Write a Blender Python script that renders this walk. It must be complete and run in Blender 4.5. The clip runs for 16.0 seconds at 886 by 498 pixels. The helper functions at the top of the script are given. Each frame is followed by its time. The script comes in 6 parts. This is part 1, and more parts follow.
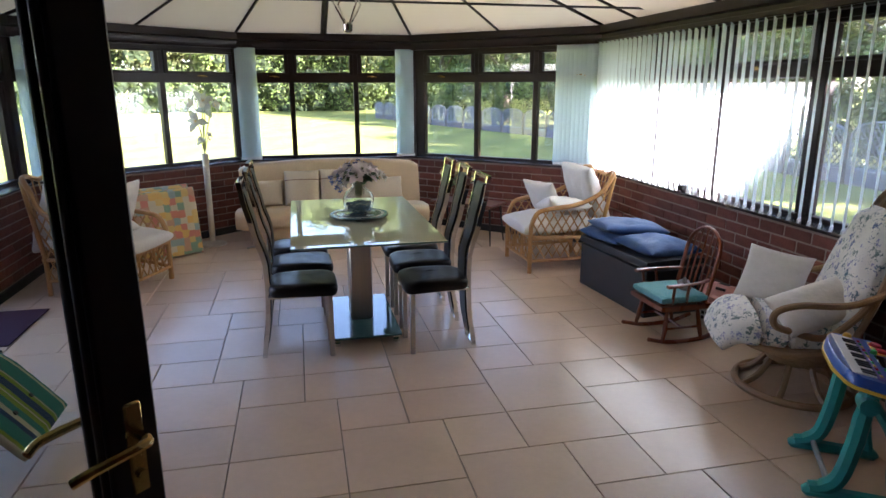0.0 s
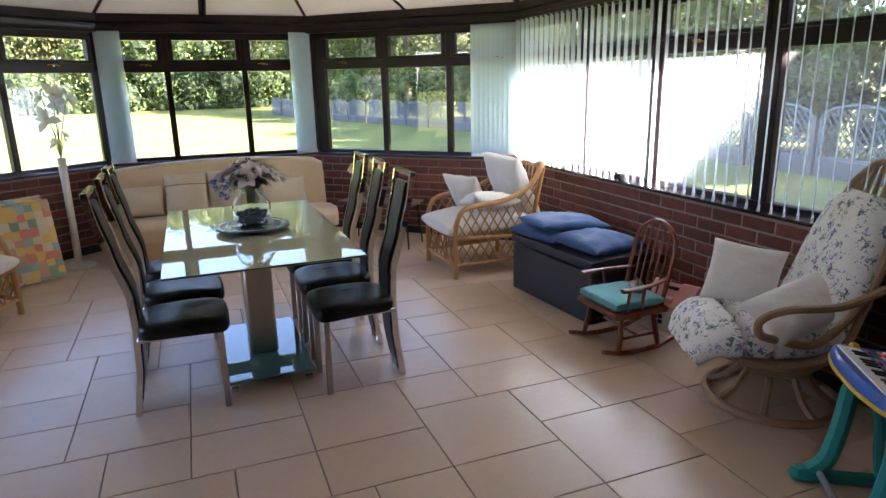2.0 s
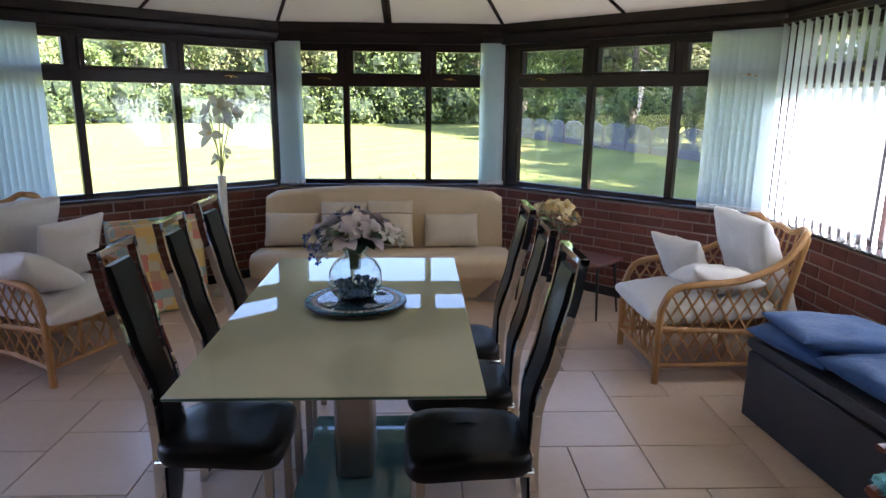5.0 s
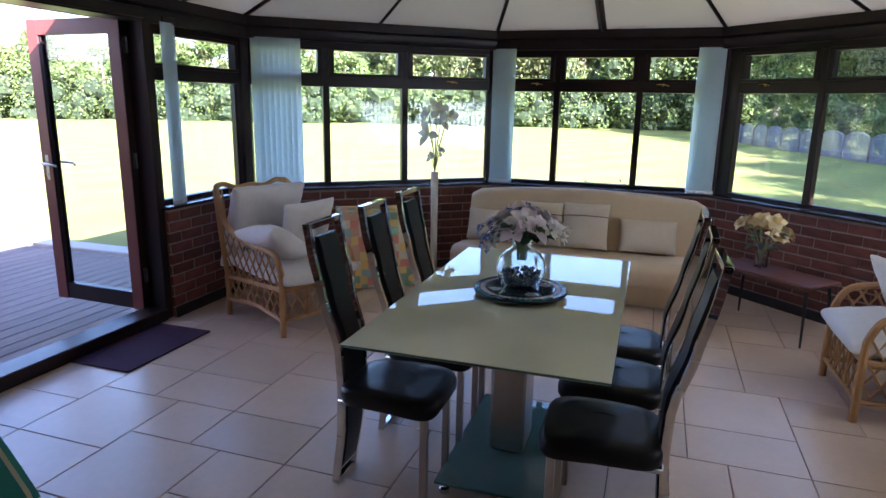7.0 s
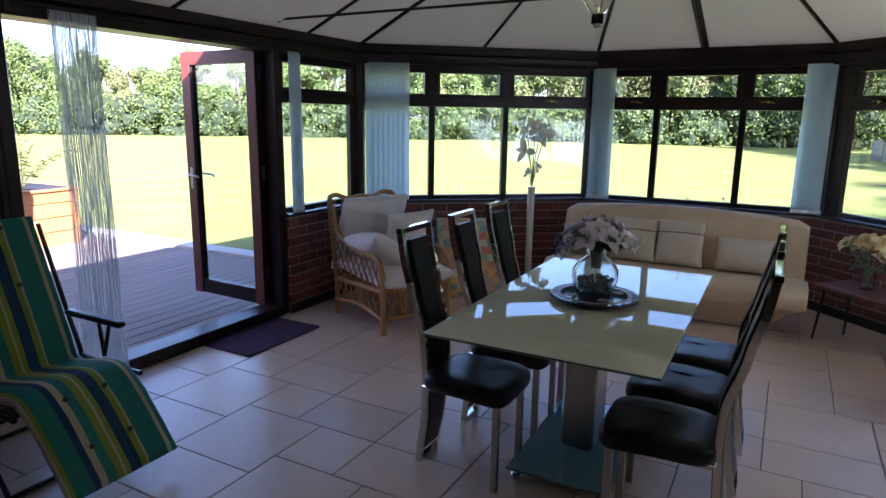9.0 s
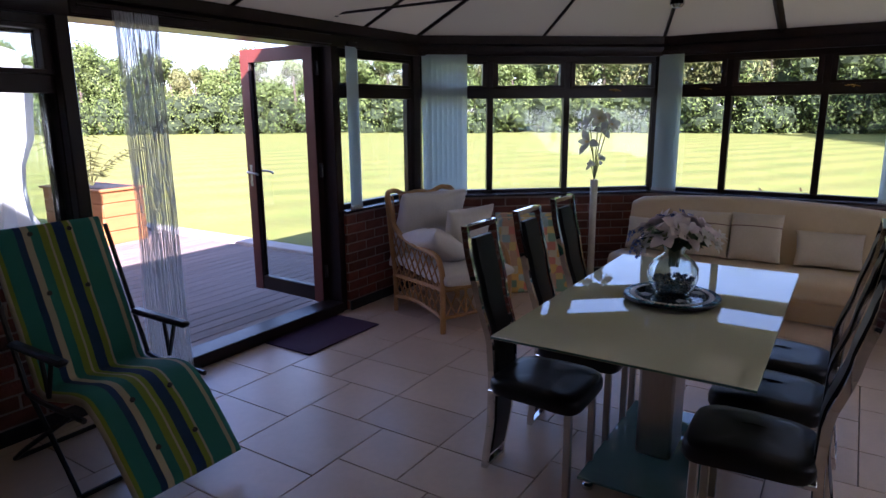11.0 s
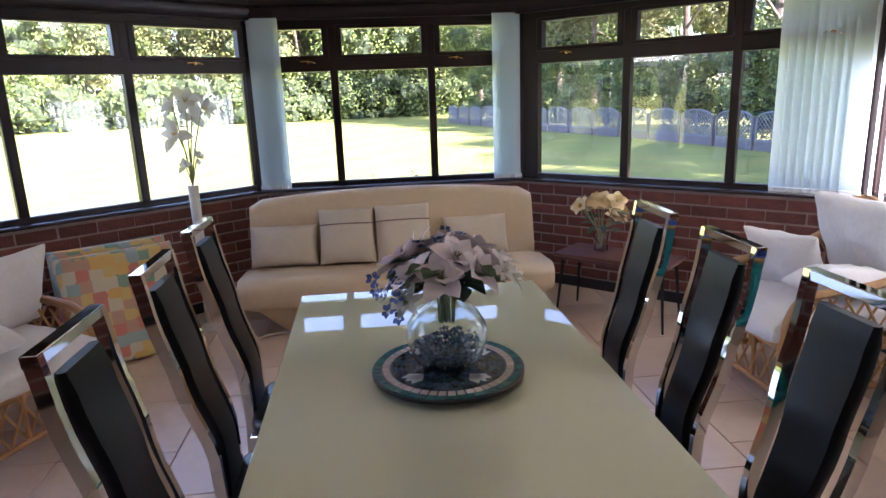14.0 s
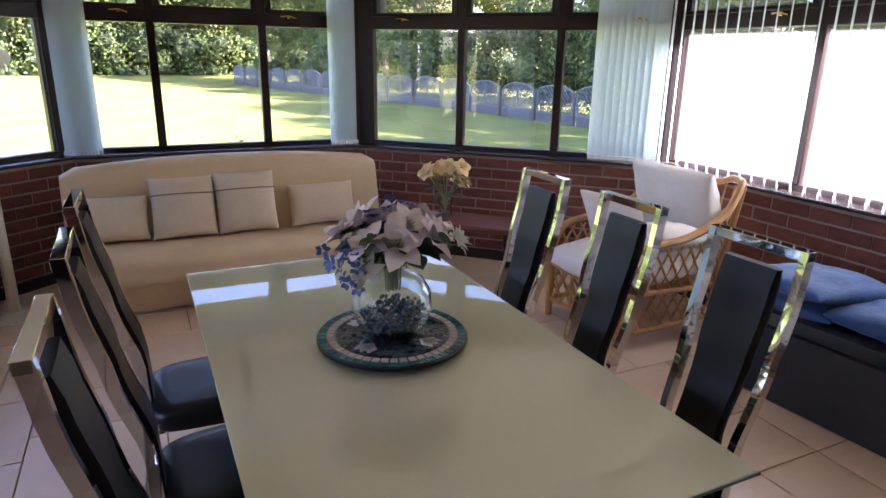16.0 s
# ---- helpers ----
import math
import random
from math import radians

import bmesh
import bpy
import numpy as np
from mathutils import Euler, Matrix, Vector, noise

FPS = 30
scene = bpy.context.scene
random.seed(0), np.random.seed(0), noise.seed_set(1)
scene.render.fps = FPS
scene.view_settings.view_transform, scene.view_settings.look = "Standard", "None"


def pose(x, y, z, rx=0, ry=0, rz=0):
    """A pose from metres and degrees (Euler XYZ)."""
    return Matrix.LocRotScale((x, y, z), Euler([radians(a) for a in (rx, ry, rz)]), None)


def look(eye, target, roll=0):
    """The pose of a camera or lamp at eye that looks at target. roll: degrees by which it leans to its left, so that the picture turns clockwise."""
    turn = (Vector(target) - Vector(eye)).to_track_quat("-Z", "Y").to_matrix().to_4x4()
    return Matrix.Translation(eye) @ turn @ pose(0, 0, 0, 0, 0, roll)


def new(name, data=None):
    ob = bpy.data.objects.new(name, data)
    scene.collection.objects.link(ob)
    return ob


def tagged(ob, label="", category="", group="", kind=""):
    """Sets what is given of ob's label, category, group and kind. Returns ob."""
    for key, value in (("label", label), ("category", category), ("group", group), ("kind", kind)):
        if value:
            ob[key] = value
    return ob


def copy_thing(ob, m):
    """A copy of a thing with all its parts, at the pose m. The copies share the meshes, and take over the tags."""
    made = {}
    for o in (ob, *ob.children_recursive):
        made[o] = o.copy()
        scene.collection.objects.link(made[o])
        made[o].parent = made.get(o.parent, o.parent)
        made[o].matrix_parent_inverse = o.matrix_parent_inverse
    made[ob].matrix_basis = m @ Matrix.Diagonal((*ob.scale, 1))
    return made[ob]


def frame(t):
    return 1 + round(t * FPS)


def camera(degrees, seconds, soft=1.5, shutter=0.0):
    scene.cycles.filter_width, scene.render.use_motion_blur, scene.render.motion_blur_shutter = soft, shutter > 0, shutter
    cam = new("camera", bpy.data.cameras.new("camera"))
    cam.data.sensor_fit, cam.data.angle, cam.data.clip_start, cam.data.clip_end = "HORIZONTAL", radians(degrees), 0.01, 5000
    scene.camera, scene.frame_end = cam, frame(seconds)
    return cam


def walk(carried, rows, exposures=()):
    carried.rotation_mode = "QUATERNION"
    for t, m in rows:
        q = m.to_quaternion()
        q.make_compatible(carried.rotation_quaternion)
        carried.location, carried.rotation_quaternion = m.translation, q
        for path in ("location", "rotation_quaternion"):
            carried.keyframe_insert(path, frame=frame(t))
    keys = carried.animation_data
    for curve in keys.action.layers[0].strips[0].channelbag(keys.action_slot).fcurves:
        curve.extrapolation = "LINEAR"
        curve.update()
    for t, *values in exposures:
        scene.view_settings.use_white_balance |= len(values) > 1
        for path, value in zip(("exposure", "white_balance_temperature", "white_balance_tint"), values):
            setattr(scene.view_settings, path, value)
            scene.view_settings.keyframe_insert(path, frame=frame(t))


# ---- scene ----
cam = camera(69.8, 16.0)
PATH = [
    (0, (0.2, 0.014, 1.604), (0.623, 1.906, 1.11), -0.1),
    (0.5, (0.161, 0.193, 1.591), (0.766, 2.007, 1.005), 0.5),
    (1, (0.158, 0.339, 1.578), (0.901, 2.102, 0.996), -0.7),
    (1.5, (0.214, 0.483, 1.55), (0.917, 2.271, 0.994), -1.1),
    (2, (0.31, 0.689, 1.523), (1.005, 2.493, 1.01), -1.2),
    (2.5, (0.344, 0.915, 1.535), (1.09, 2.705, 1.045), -0.6),
    (3, (0.354, 1.151, 1.538), (1.085, 2.948, 1.056), -0.8),
    (3.5, (0.51, 1.36, 1.538), (1.091, 3.207, 1.038), -0.4),
    (4, (0.661, 1.545, 1.523), (1.087, 3.438, 1.038), -0.0),
    (4.5, (0.728, 1.747, 1.533), (1.01, 3.671, 1.064), 0.7),
    (5, (0.822, 1.864, 1.535), (0.889, 3.811, 1.082), 0.5),
    (7.5, (1.127, 1.6, 1.545), (0.441, 3.425, 1.098), 1.4),
    (8, (1.202, 1.538, 1.545), (0.464, 3.345, 1.109), 1.6),
    (8.5, (1.259, 1.483, 1.555), (0.431, 3.255, 1.137), 1.4),
    (9, (1.285, 1.453, 1.56), (0.356, 3.176, 1.154), 0.8),
    (9.5, (1.281, 1.459, 1.559), (0.25, 3.126, 1.159), 0.4),
    (12, (0.953, 1.762, 1.545), (-0.115, 3.394, 1.101), -0.7),
    (12.5, (0.811, 2.054, 1.516), (-0.043, 3.808, 1.077), -1.0),
    (13, (0.729, 2.299, 1.48), (0.189, 4.181, 1.069), -1.7),
    (13.5, (0.51, 2.512, 1.519), (0.402, 4.458, 1.072), -2.6),
    (14, (0.407, 2.722, 1.468), (0.606, 4.654, 0.991), -2.1),
    (14.5, (0.367, 2.952, 1.475), (0.783, 4.837, 0.952), -2.1),
    (15, (0.235, 3.042, 1.486), (0.899, 4.838, 0.91), -2.1),
    (15.5, (0.11, 3.012, 1.474), (0.909, 4.745, 0.877), -0.7),
    (16, (0.027, 2.804, 1.482), (0.845, 4.533, 0.897), 1.0),
]
EXPOSURES = [(0, 3.9, 5950, 29), (1.5, 3.9, 6000, 30), (2.5, 3.8, 5900, 30), (4, 3.55, 5750, 30), (5, 3.5, 5700, 30), (7.5, 3.4, 5300, 31), (9, 2.95, 5300, 31), (9.7, 2.7, 5350, 33), (12, 2.5, 5650, 42), (12.5, 2.55, 5650, 42), (13, 3.25, 5850, 39), (13.5, 3.75, 5850, 39), (14, 3.85, 5850, 39), (15, 3.8, 5900, 40), (16, 3.75, 5950, 40)]
walk(cam, [(t, look(eye, target, roll)) for t, eye, target, roll in PATH], EXPOSURES)

# ---- world, sun, exposure ----
SUN = Vector((1.0, -0.85, 0.80)).normalized()
world = bpy.data.worlds.new("sky")
scene.world = world
world.use_nodes = True
sky = world.node_tree.nodes.new("ShaderNodeTexSky")
sky.sky_type, sky.sun_disc = "NISHITA", False
sky.sun_elevation, sky.sun_rotation = math.asin(SUN.z), math.atan2(SUN.x, SUN.y)
world.node_tree.links.new(sky.outputs[0], world.node_tree.nodes["Background"].inputs[0])
world.node_tree.nodes["Background"].inputs[1].default_value = 0.085
lamp = bpy.data.lights.new("sun", "SUN")
lamp.energy, lamp.angle, lamp.color = 5.0, radians(0.55), (1.0, 0.94, 0.84)
new("sun", lamp).matrix_world = look(SUN * 30, (0, 0, 0))


# ---- materials ----
def mat(name, a, b=None, rough=0.6, scale=8.0, metal=0.0, bump=0.0, bscale=60.0, coat=0.0, island=0.0, rnd=0.0, stretch=None, spec=0.5, trans=0.0, sheen=0.0):
    """A surface of colour a varied to b at two sizes, with fine relief. rnd: change from piece to piece."""
    m = bpy.data.materials.new(name)
    m.use_nodes = True
    n, l = m.node_tree.nodes, m.node_tree.links
    p = n["Principled BSDF"]
    b = b or tuple(c * 0.8 for c in a)
    tc = n.new("ShaderNodeTexCoord")
    mp = n.new("ShaderNodeMapping")
    if stretch:
        mp.inputs["Scale"].default_value = stretch
    l.new(tc.outputs["Object"], mp.inputs[0])
    n1, n2 = n.new("ShaderNodeTexNoise"), n.new("ShaderNodeTexNoise")
    n1.inputs["Scale"].default_value, n2.inputs["Scale"].default_value = scale, scale * 9
    n1.inputs["Detail"].default_value = 5
    l.new(mp.outputs[0], n1.inputs[0]), l.new(mp.outputs[0], n2.inputs[0])
    add = n.new("ShaderNodeMath")
    add.operation = "MULTIPLY_ADD"
    l.new(n2.outputs[0], add.inputs[0])
    add.inputs[1].default_value = 0.5
    l.new(n1.outputs[0], add.inputs[2])
    ramp = n.new("ShaderNodeMapRange")
    ramp.inputs[1].default_value, ramp.inputs[2].default_value = 0.5, 1.0
    l.new(add.outputs[0], ramp.inputs[0])
    mix = n.new("ShaderNodeMix")
    mix.data_type = "RGBA"
    mix.inputs[6].default_value, mix.inputs[7].default_value = (*a, 1), (*b, 1)
    l.new(ramp.outputs[0], mix.inputs[0])
    out = mix.outputs[2]
    if rnd or island:
        src = n.new("ShaderNodeObjectInfo").outputs["Random"] if rnd else n.new("ShaderNodeNewGeometry").outputs["Random Per Island"]
        mr = n.new("ShaderNodeMapRange")
        mr.inputs[3].default_value, mr.inputs[4].default_value = 1 - (rnd or island), 1 + (rnd or island)
        l.new(src, mr.inputs[0])
        mul = n.new("ShaderNodeVectorMath")
        mul.operation = "SCALE"
        l.new(out, mul.inputs[0]), l.new(mr.outputs[0], mul.inputs["Scale"])
        out = mul.outputs[0]
    l.new(out, p.inputs["Base Color"])
    rr = n.new("ShaderNodeMapRange")
    rr.inputs[3].default_value, rr.inputs[4].default_value = max(rough - 0.08, 0.0), min(rough + 0.08, 1) if rough > 0.1 else rough
    l.new(n1.outputs[0], rr.inputs[0]), l.new(rr.outputs[0], p.inputs["Roughness"])
    p.inputs["Metallic"].default_value, p.inputs["Coat Weight"].default_value = metal, coat
    p.inputs["Specular IOR Level"].default_value, p.inputs["Transmission Weight"].default_value = spec, trans
    p.inputs["Coat Roughness"].default_value, p.inputs["Sheen Weight"].default_value = 0.04, sheen
    if bump:
        nb, bp = n.new("ShaderNodeTexNoise"), n.new("ShaderNodeBump")
        nb.inputs["Scale"].default_value, bp.inputs["Strength"].default_value, bp.inputs["Distance"].default_value = bscale, bump, 0.01
        l.new(mp.outputs[0], nb.inputs[0]), l.new(nb.outputs[0], bp.inputs["Height"]), l.new(bp.outputs[0], p.inputs["Normal"])
    return m


def through_mat(name, colour, share, vary=0.06, scale=6.0):
    """Thin stuff that lets light through: part diffuse, part translucent."""
    m = bpy.data.materials.new(name)
    m.use_nodes = True
    n, l = m.node_tree.nodes, m.node_tree.links
    n.remove(n["Principled BSDF"])
    d, t, x = n.new("ShaderNodeBsdfDiffuse"), n.new("ShaderNodeBsdfTranslucent"), n.new("ShaderNodeMixShader")
    tex, mix = n.new("ShaderNodeTexNoise"), n.new("ShaderNodeMix")
    tex.inputs["Scale"].default_value = scale
    mix.data_type = "RGBA"
    mix.inputs[6].default_value, mix.inputs[7].default_value = (*colour, 1), (*[c * (1 - 2 * vary) for c in colour], 1)
    l.new(tex.outputs[0], mix.inputs[0]), l.new(mix.outputs[2], d.inputs[0]), l.new(mix.outputs[2], t.inputs[0])
    x.inputs[0].default_value = share
    l.new(d.outputs[0], x.inputs[1]), l.new(t.outputs[0], x.inputs[2]), l.new(x.outputs[0], n["Material Output"].inputs[0])
    return m


def glass_mat(name, tint, gain=1.2, dust=0.0):
    m = bpy.data.materials.new(name)
    m.use_nodes = True
    n, l = m.node_tree.nodes, m.node_tree.links
    n.remove(n["Principled BSDF"])
    t, g, x, f = n.new("ShaderNodeBsdfTransparent"), n.new("ShaderNodeBsdfGlossy"), n.new("ShaderNodeMixShader"), n.new("ShaderNodeLayerWeight")
    k, q = n.new("ShaderNodeMath"), n.new("ShaderNodeMath")
    t.inputs[0].default_value, g.inputs["Roughness"].default_value = (*tint, 1), 0.0
    k.operation, q.operation, q.use_clamp = "POWER", "MULTIPLY_ADD", True
    k.inputs[1].default_value, q.inputs[1].default_value, q.inputs[2].default_value = 4.5, 0.8, 0.047 * gain
    l.new(f.outputs["Facing"], k.inputs[0]), l.new(k.outputs[0], q.inputs[0]), l.new(q.outputs[0], x.inputs[0]), l.new(t.outputs[0], x.inputs[1]), l.new(g.outputs[0], x.inputs[2])
    last = x
    if dust:
        film, last = n.new("ShaderNodeBsdfTranslucent"), n.new("ShaderNodeMixShader")
        film.inputs[0].default_value, last.inputs[0].default_value = (0.9, 0.9, 0.88, 1), dust
        l.new(x.outputs[0], last.inputs[1]), l.new(film.outputs[0], last.inputs[2])
    l.new(last.outputs[0], n["Material Output"].inputs[0])
    return m


def pattern_mat(name, kind, base, colours, scale, rough=0.85, edge=0.55):
    """Cloth with printed patches (patch), sprigs (sprig) or tesserae (mosaic)."""
    m = mat(name, base, tuple(c * 0.9 for c in base), rough, 10, bump=0.25, bscale=220)
    n, l = m.node_tree.nodes, m.node_tree.links
    tc = n.new("ShaderNodeTexCoord")
    v = n.new("ShaderNodeTexVoronoi")
    v.inputs["Scale"].default_value = scale
    if kind == "patch":
        v.distance = "CHEBYCHEV"
        v.inputs["Randomness"].default_value = 0.45
    warp = n.new("ShaderNodeTexNoise")
    warp.inputs["Scale"].default_value = scale * 1.3
    ad = n.new("ShaderNodeVectorMath")
    ad.operation = "MULTIPLY_ADD"
    ad.inputs[1].default_value = (0.05,) * 3 if kind == "sprig" else (0.004,) * 3
    l.new(warp.outputs["Color"], ad.inputs[0]), l.new(tc.outputs["Object"], ad.inputs[2]), l.new(ad.outputs[0], v.inputs[0])
    sep, r = n.new("ShaderNodeSeparateColor"), n.new("ShaderNodeValToRGB")
    l.new(v.outputs["Color"], sep.inputs[0]), l.new(sep.outputs[0], r.inputs[0])
    r.color_ramp.interpolation = "CONSTANT"
    for k, c in enumerate(colours):
        e = r.color_ramp.elements[k] if k < 2 else r.color_ramp.elements.new(k / len(colours))
        e.position, e.color = k / len(colours), (*c, 1)
    src = n["Principled BSDF"].inputs["Base Color"].links[0].from_socket
    mix = n.new("ShaderNodeMix")
    mix.data_type = "RGBA"
    cut = n.new("ShaderNodeMath")
    if kind == "sprig":
        fine = n.new("ShaderNodeTexNoise")
        fine.inputs["Scale"].default_value, fine.inputs["Detail"].default_value = scale * 4, 4
        l.new(ad.outputs[0], fine.inputs[0])
        sub = n.new("ShaderNodeMath")
        sub.operation = "MULTIPLY_ADD"
        l.new(v.outputs["Distance"], sub.inputs[0])
        sub.inputs[1].default_value = -0.35
        l.new(fine.outputs[0], sub.inputs[2])
        cut.operation = "GREATER_THAN"
        l.new(sub.outputs[0], cut.inputs[0])
        cut.inputs[1].default_value = edge
    else:
        cut.operation = "LESS_THAN"
        l.new(v.outputs["Distance"], cut.inputs[0])
        cut.inputs[1].default_value = edge
    l.new(cut.outputs[0], mix.inputs[0]), l.new(src, mix.inputs[6]), l.new(r.outputs[0], mix.inputs[7])
    l.new(mix.outputs[2], n["Principled BSDF"].inputs["Base Color"])
    return m


def stripe_mat(name, stops, width, axis, rough=0.8):
    """Woven stripes across one axis of the object, from -width/2 to width/2."""
    m = mat(name, stops[0][1], None, rough, 10, bump=0.3, bscale=300)
    n, l = m.node_tree.nodes, m.node_tree.links
    tc, sep, mr, r = n.new("ShaderNodeTexCoord"), n.new("ShaderNodeSeparateXYZ"), n.new("ShaderNodeMapRange"), n.new("ShaderNodeValToRGB")
    l.new(tc.outputs["Object"], sep.inputs[0]), l.new(sep.outputs[axis], mr.inputs[0])
    mr.inputs[1].default_value, mr.inputs[2].default_value = -width / 2, width / 2
    l.new(mr.outputs[0], r.inputs[0])
    r.color_ramp.interpolation = "CONSTANT"
    for k, (at, c) in enumerate(stops):
        e = r.color_ramp.elements[k] if k < 2 else r.color_ramp.elements.new(at)
        e.position, e.color = at, (*c, 1)
    l.new(r.outputs[0], n["Principled BSDF"].inputs["Base Color"])
    return m


def mown(m):
    """Faint paler stripes along the mower's track."""
    n, l = m.node_tree.nodes, m.node_tree.links
    tc, w, mr, mul = n.new("ShaderNodeTexCoord"), n.new("ShaderNodeTexWave"), n.new("ShaderNodeMapRange"), n.new("ShaderNodeVectorMath")
    turn = n.new("ShaderNodeMapping")
    turn.inputs["Rotation"].default_value = (0, 0, radians(28))
    w.inputs["Scale"].default_value, w.inputs["Distortion"].default_value, w.inputs["Detail"].default_value = 0.16, 0.6, 2
    mr.inputs[3].default_value, mr.inputs[4].default_value = 0.86, 1.14
    mul.operation = "SCALE"
    src = n["Principled BSDF"].inputs["Base Color"].links[0].from_socket
    l.new(tc.outputs["Object"], turn.inputs[0]), l.new(turn.outputs[0], w.inputs[0]), l.new(w.outputs[1], mr.inputs[0])
    l.new(src, mul.inputs[0]), l.new(mr.outputs[0], mul.inputs["Scale"]), l.new(mul.outputs[0], n["Principled BSDF"].inputs["Base Color"])


BROWN = mat("brown_frame", (0.021, 0.010, 0.008), (0.014, 0.007, 0.006), 0.36, 5, bump=0.05, stretch=(1, 1, 0.2), spec=0.3)
# the brown frame as the sun shows it: sunlight put into a redder copy
SUNLIT_FRAME = mat("sunlit_brown_frame", (0.17, 0.034, 0.023), (0.14, 0.028, 0.019), 0.4, 5)
SILL = mat("dark_sill", (0.035, 0.022, 0.022), (0.026, 0.017, 0.017), 0.22, 5)
BRICK = mat("brick", (0.205, 0.064, 0.042), (0.135, 0.043, 0.030), 0.85, 14, bump=0.6, bscale=70, rnd=0.28)
MORTAR = mat("mortar", (0.36, 0.275, 0.225), (0.29, 0.22, 0.18), 0.95, 20, bump=0.5)
TILE = mat("floor_tile", (0.66, 0.485, 0.345), (0.585, 0.425, 0.295), 0.30, 3.0, bump=0.035, bscale=14, rnd=0.06)
GROUT = mat("grout", (0.29, 0.225, 0.17), None, 0.95, 30, bump=0.3)
SKIRT = mat("dark_plinth", (0.02, 0.016, 0.016), None, 0.7, 10)
PLASTER = mat("plaster", (0.62, 0.58, 0.52), (0.58, 0.54, 0.48), 0.9, 3, bump=0.15)
HOUSE = mat("house_brick", (0.21, 0.085, 0.06), (0.15, 0.06, 0.045), 0.9, 9, bump=0.5, bscale=30)
ROOF = through_mat("opal_roof_sheet", (0.75, 0.71, 0.61), 0.155, 0.04, 2)
BLIND = through_mat("blind_fabric", (0.74, 0.84, 0.86), 0.52, 0.05, 30)
WEIGHT = mat("white_plastic", (0.75, 0.77, 0.77), None, 0.5)
GLASS = glass_mat("window_glass", (0.93, 0.96, 0.95))
DUSTY_GLASS = glass_mat("dusty_window_glass", (0.93, 0.96, 0.95), dust=0.055)
BRASS = mat("brass", (0.62, 0.43, 0.16), (0.48, 0.32, 0.11), 0.25, 20, metal=1.0)
CHROME = mat("chrome", (0.72, 0.71, 0.69), (0.66, 0.65, 0.63), 0.07, 6, metal=1.0)
STEEL = mat("brushed_steel", (0.50, 0.46, 0.42), (0.42, 0.39, 0.36), 0.32, 12, metal=1.0, stretch=(1, 1, 0.1))
LEATHER = mat("black_leather", (0.004, 0.004, 0.005), (0.007, 0.007, 0.008), 0.33, 6, bump=0.03, bscale=120, spec=0.28)
TABLE = mat("back_painted_glass", (0.58, 0.595, 0.43), (0.565, 0.58, 0.415), 0.02, 3, spec=0.7)
TABLE_EDGE = mat("glass_edge", (0.10, 0.22, 0.17), None, 0.05)
BASEGLASS = mat("smoked_base_glass", (0.10, 0.20, 0.18), (0.09, 0.18, 0.165), 0.02, 3, spec=0.7)
CREAM = mat("cream_leatherette", (0.62, 0.465, 0.285), (0.57, 0.42, 0.25), 0.5, 3, bump=0.12, bscale=120)
CREAMPIL = mat("cream_cloth", (0.62, 0.52, 0.38), (0.56, 0.46, 0.33), 0.8, 6, bump=0.3, bscale=260)
RIBBON = mat("brown_ribbon", (0.22, 0.11, 0.09), None, 0.6)
RATTAN = mat("rattan_cane", (0.50, 0.26, 0.085), (0.38, 0.18, 0.055), 0.42, 16, bump=0.3, bscale=90, stretch=(1, 1, 0.35))
CANE = mat("dark_cane", (0.36, 0.22, 0.11), (0.25, 0.145, 0.065), 0.45, 16, bump=0.3, bscale=90)
WHITECL = mat("white_cotton", (0.76, 0.71, 0.66), (0.70, 0.65, 0.60), 0.9, 5, bump=0.35, bscale=30)
FLORAL = pattern_mat("blue_floral_cotton", "sprig", (0.78, 0.75, 0.70), [(0.12, 0.16, 0.30), (0.14, 0.20, 0.19), (0.28, 0.28, 0.46), (0.10, 0.17, 0.22)], 19, edge=0.41)
PATCH = pattern_mat("patchwork_cotton", "patch", (0.58, 0.50, 0.33), [(0.62, 0.22, 0.15), (0.66, 0.46, 0.16), (0.22, 0.33, 0.22), (0.62, 0.54, 0.36), (0.55, 0.32, 0.20), (0.32, 0.40, 0.36), (0.70, 0.42, 0.12)], 15, edge=0.9)
BLACKBOX = mat("black_leatherette", (0.010, 0.010, 0.012), (0.016, 0.016, 0.019), 0.42, 4, bump=0.2, bscale=180)
BLUE = mat("blue_velvet", (0.014, 0.055, 0.17), (0.032, 0.095, 0.25), 0.7, 9, bump=0.3, bscale=40, sheen=0.15)
REDWOOD = mat("red_varnished_wood", (0.24, 0.062, 0.022), (0.16, 0.038, 0.014), 0.28, 10, bump=0.05, stretch=(1, 1, 0.15))
TEAK = mat("dark_teak", (0.16, 0.055, 0.030), (0.11, 0.038, 0.021), 0.38, 10, stretch=(0.2, 1, 1))
TURQ = mat("turquoise_fleece", (0.10, 0.45, 0.52), (0.20, 0.58, 0.63), 0.95, 20, bump=0.8, bscale=120, sheen=0.5)
GREYPL = mat("grey_plush", (0.34, 0.31, 0.31), (0.26, 0.24, 0.24), 0.95, 30, bump=0.5)
PINK = mat("pink_plastic", (0.72, 0.33, 0.30), None, 0.5)
DARKHOLE = mat("dark_opening", (0.03, 0.02, 0.02), None, 0.9)
KBLUE = mat("blue_plastic", (0.02, 0.09, 0.42), None, 0.3, coat=0.4)
KYEL = mat("yellow_plastic", (0.80, 0.50, 0.04), None, 0.35)
KTEAL = mat("teal_plastic", (0.01, 0.27, 0.25), (0.01, 0.24, 0.22), 0.38)
KRED = mat("red_plastic", (0.62, 0.03, 0.04), None, 0.2, coat=0.5)
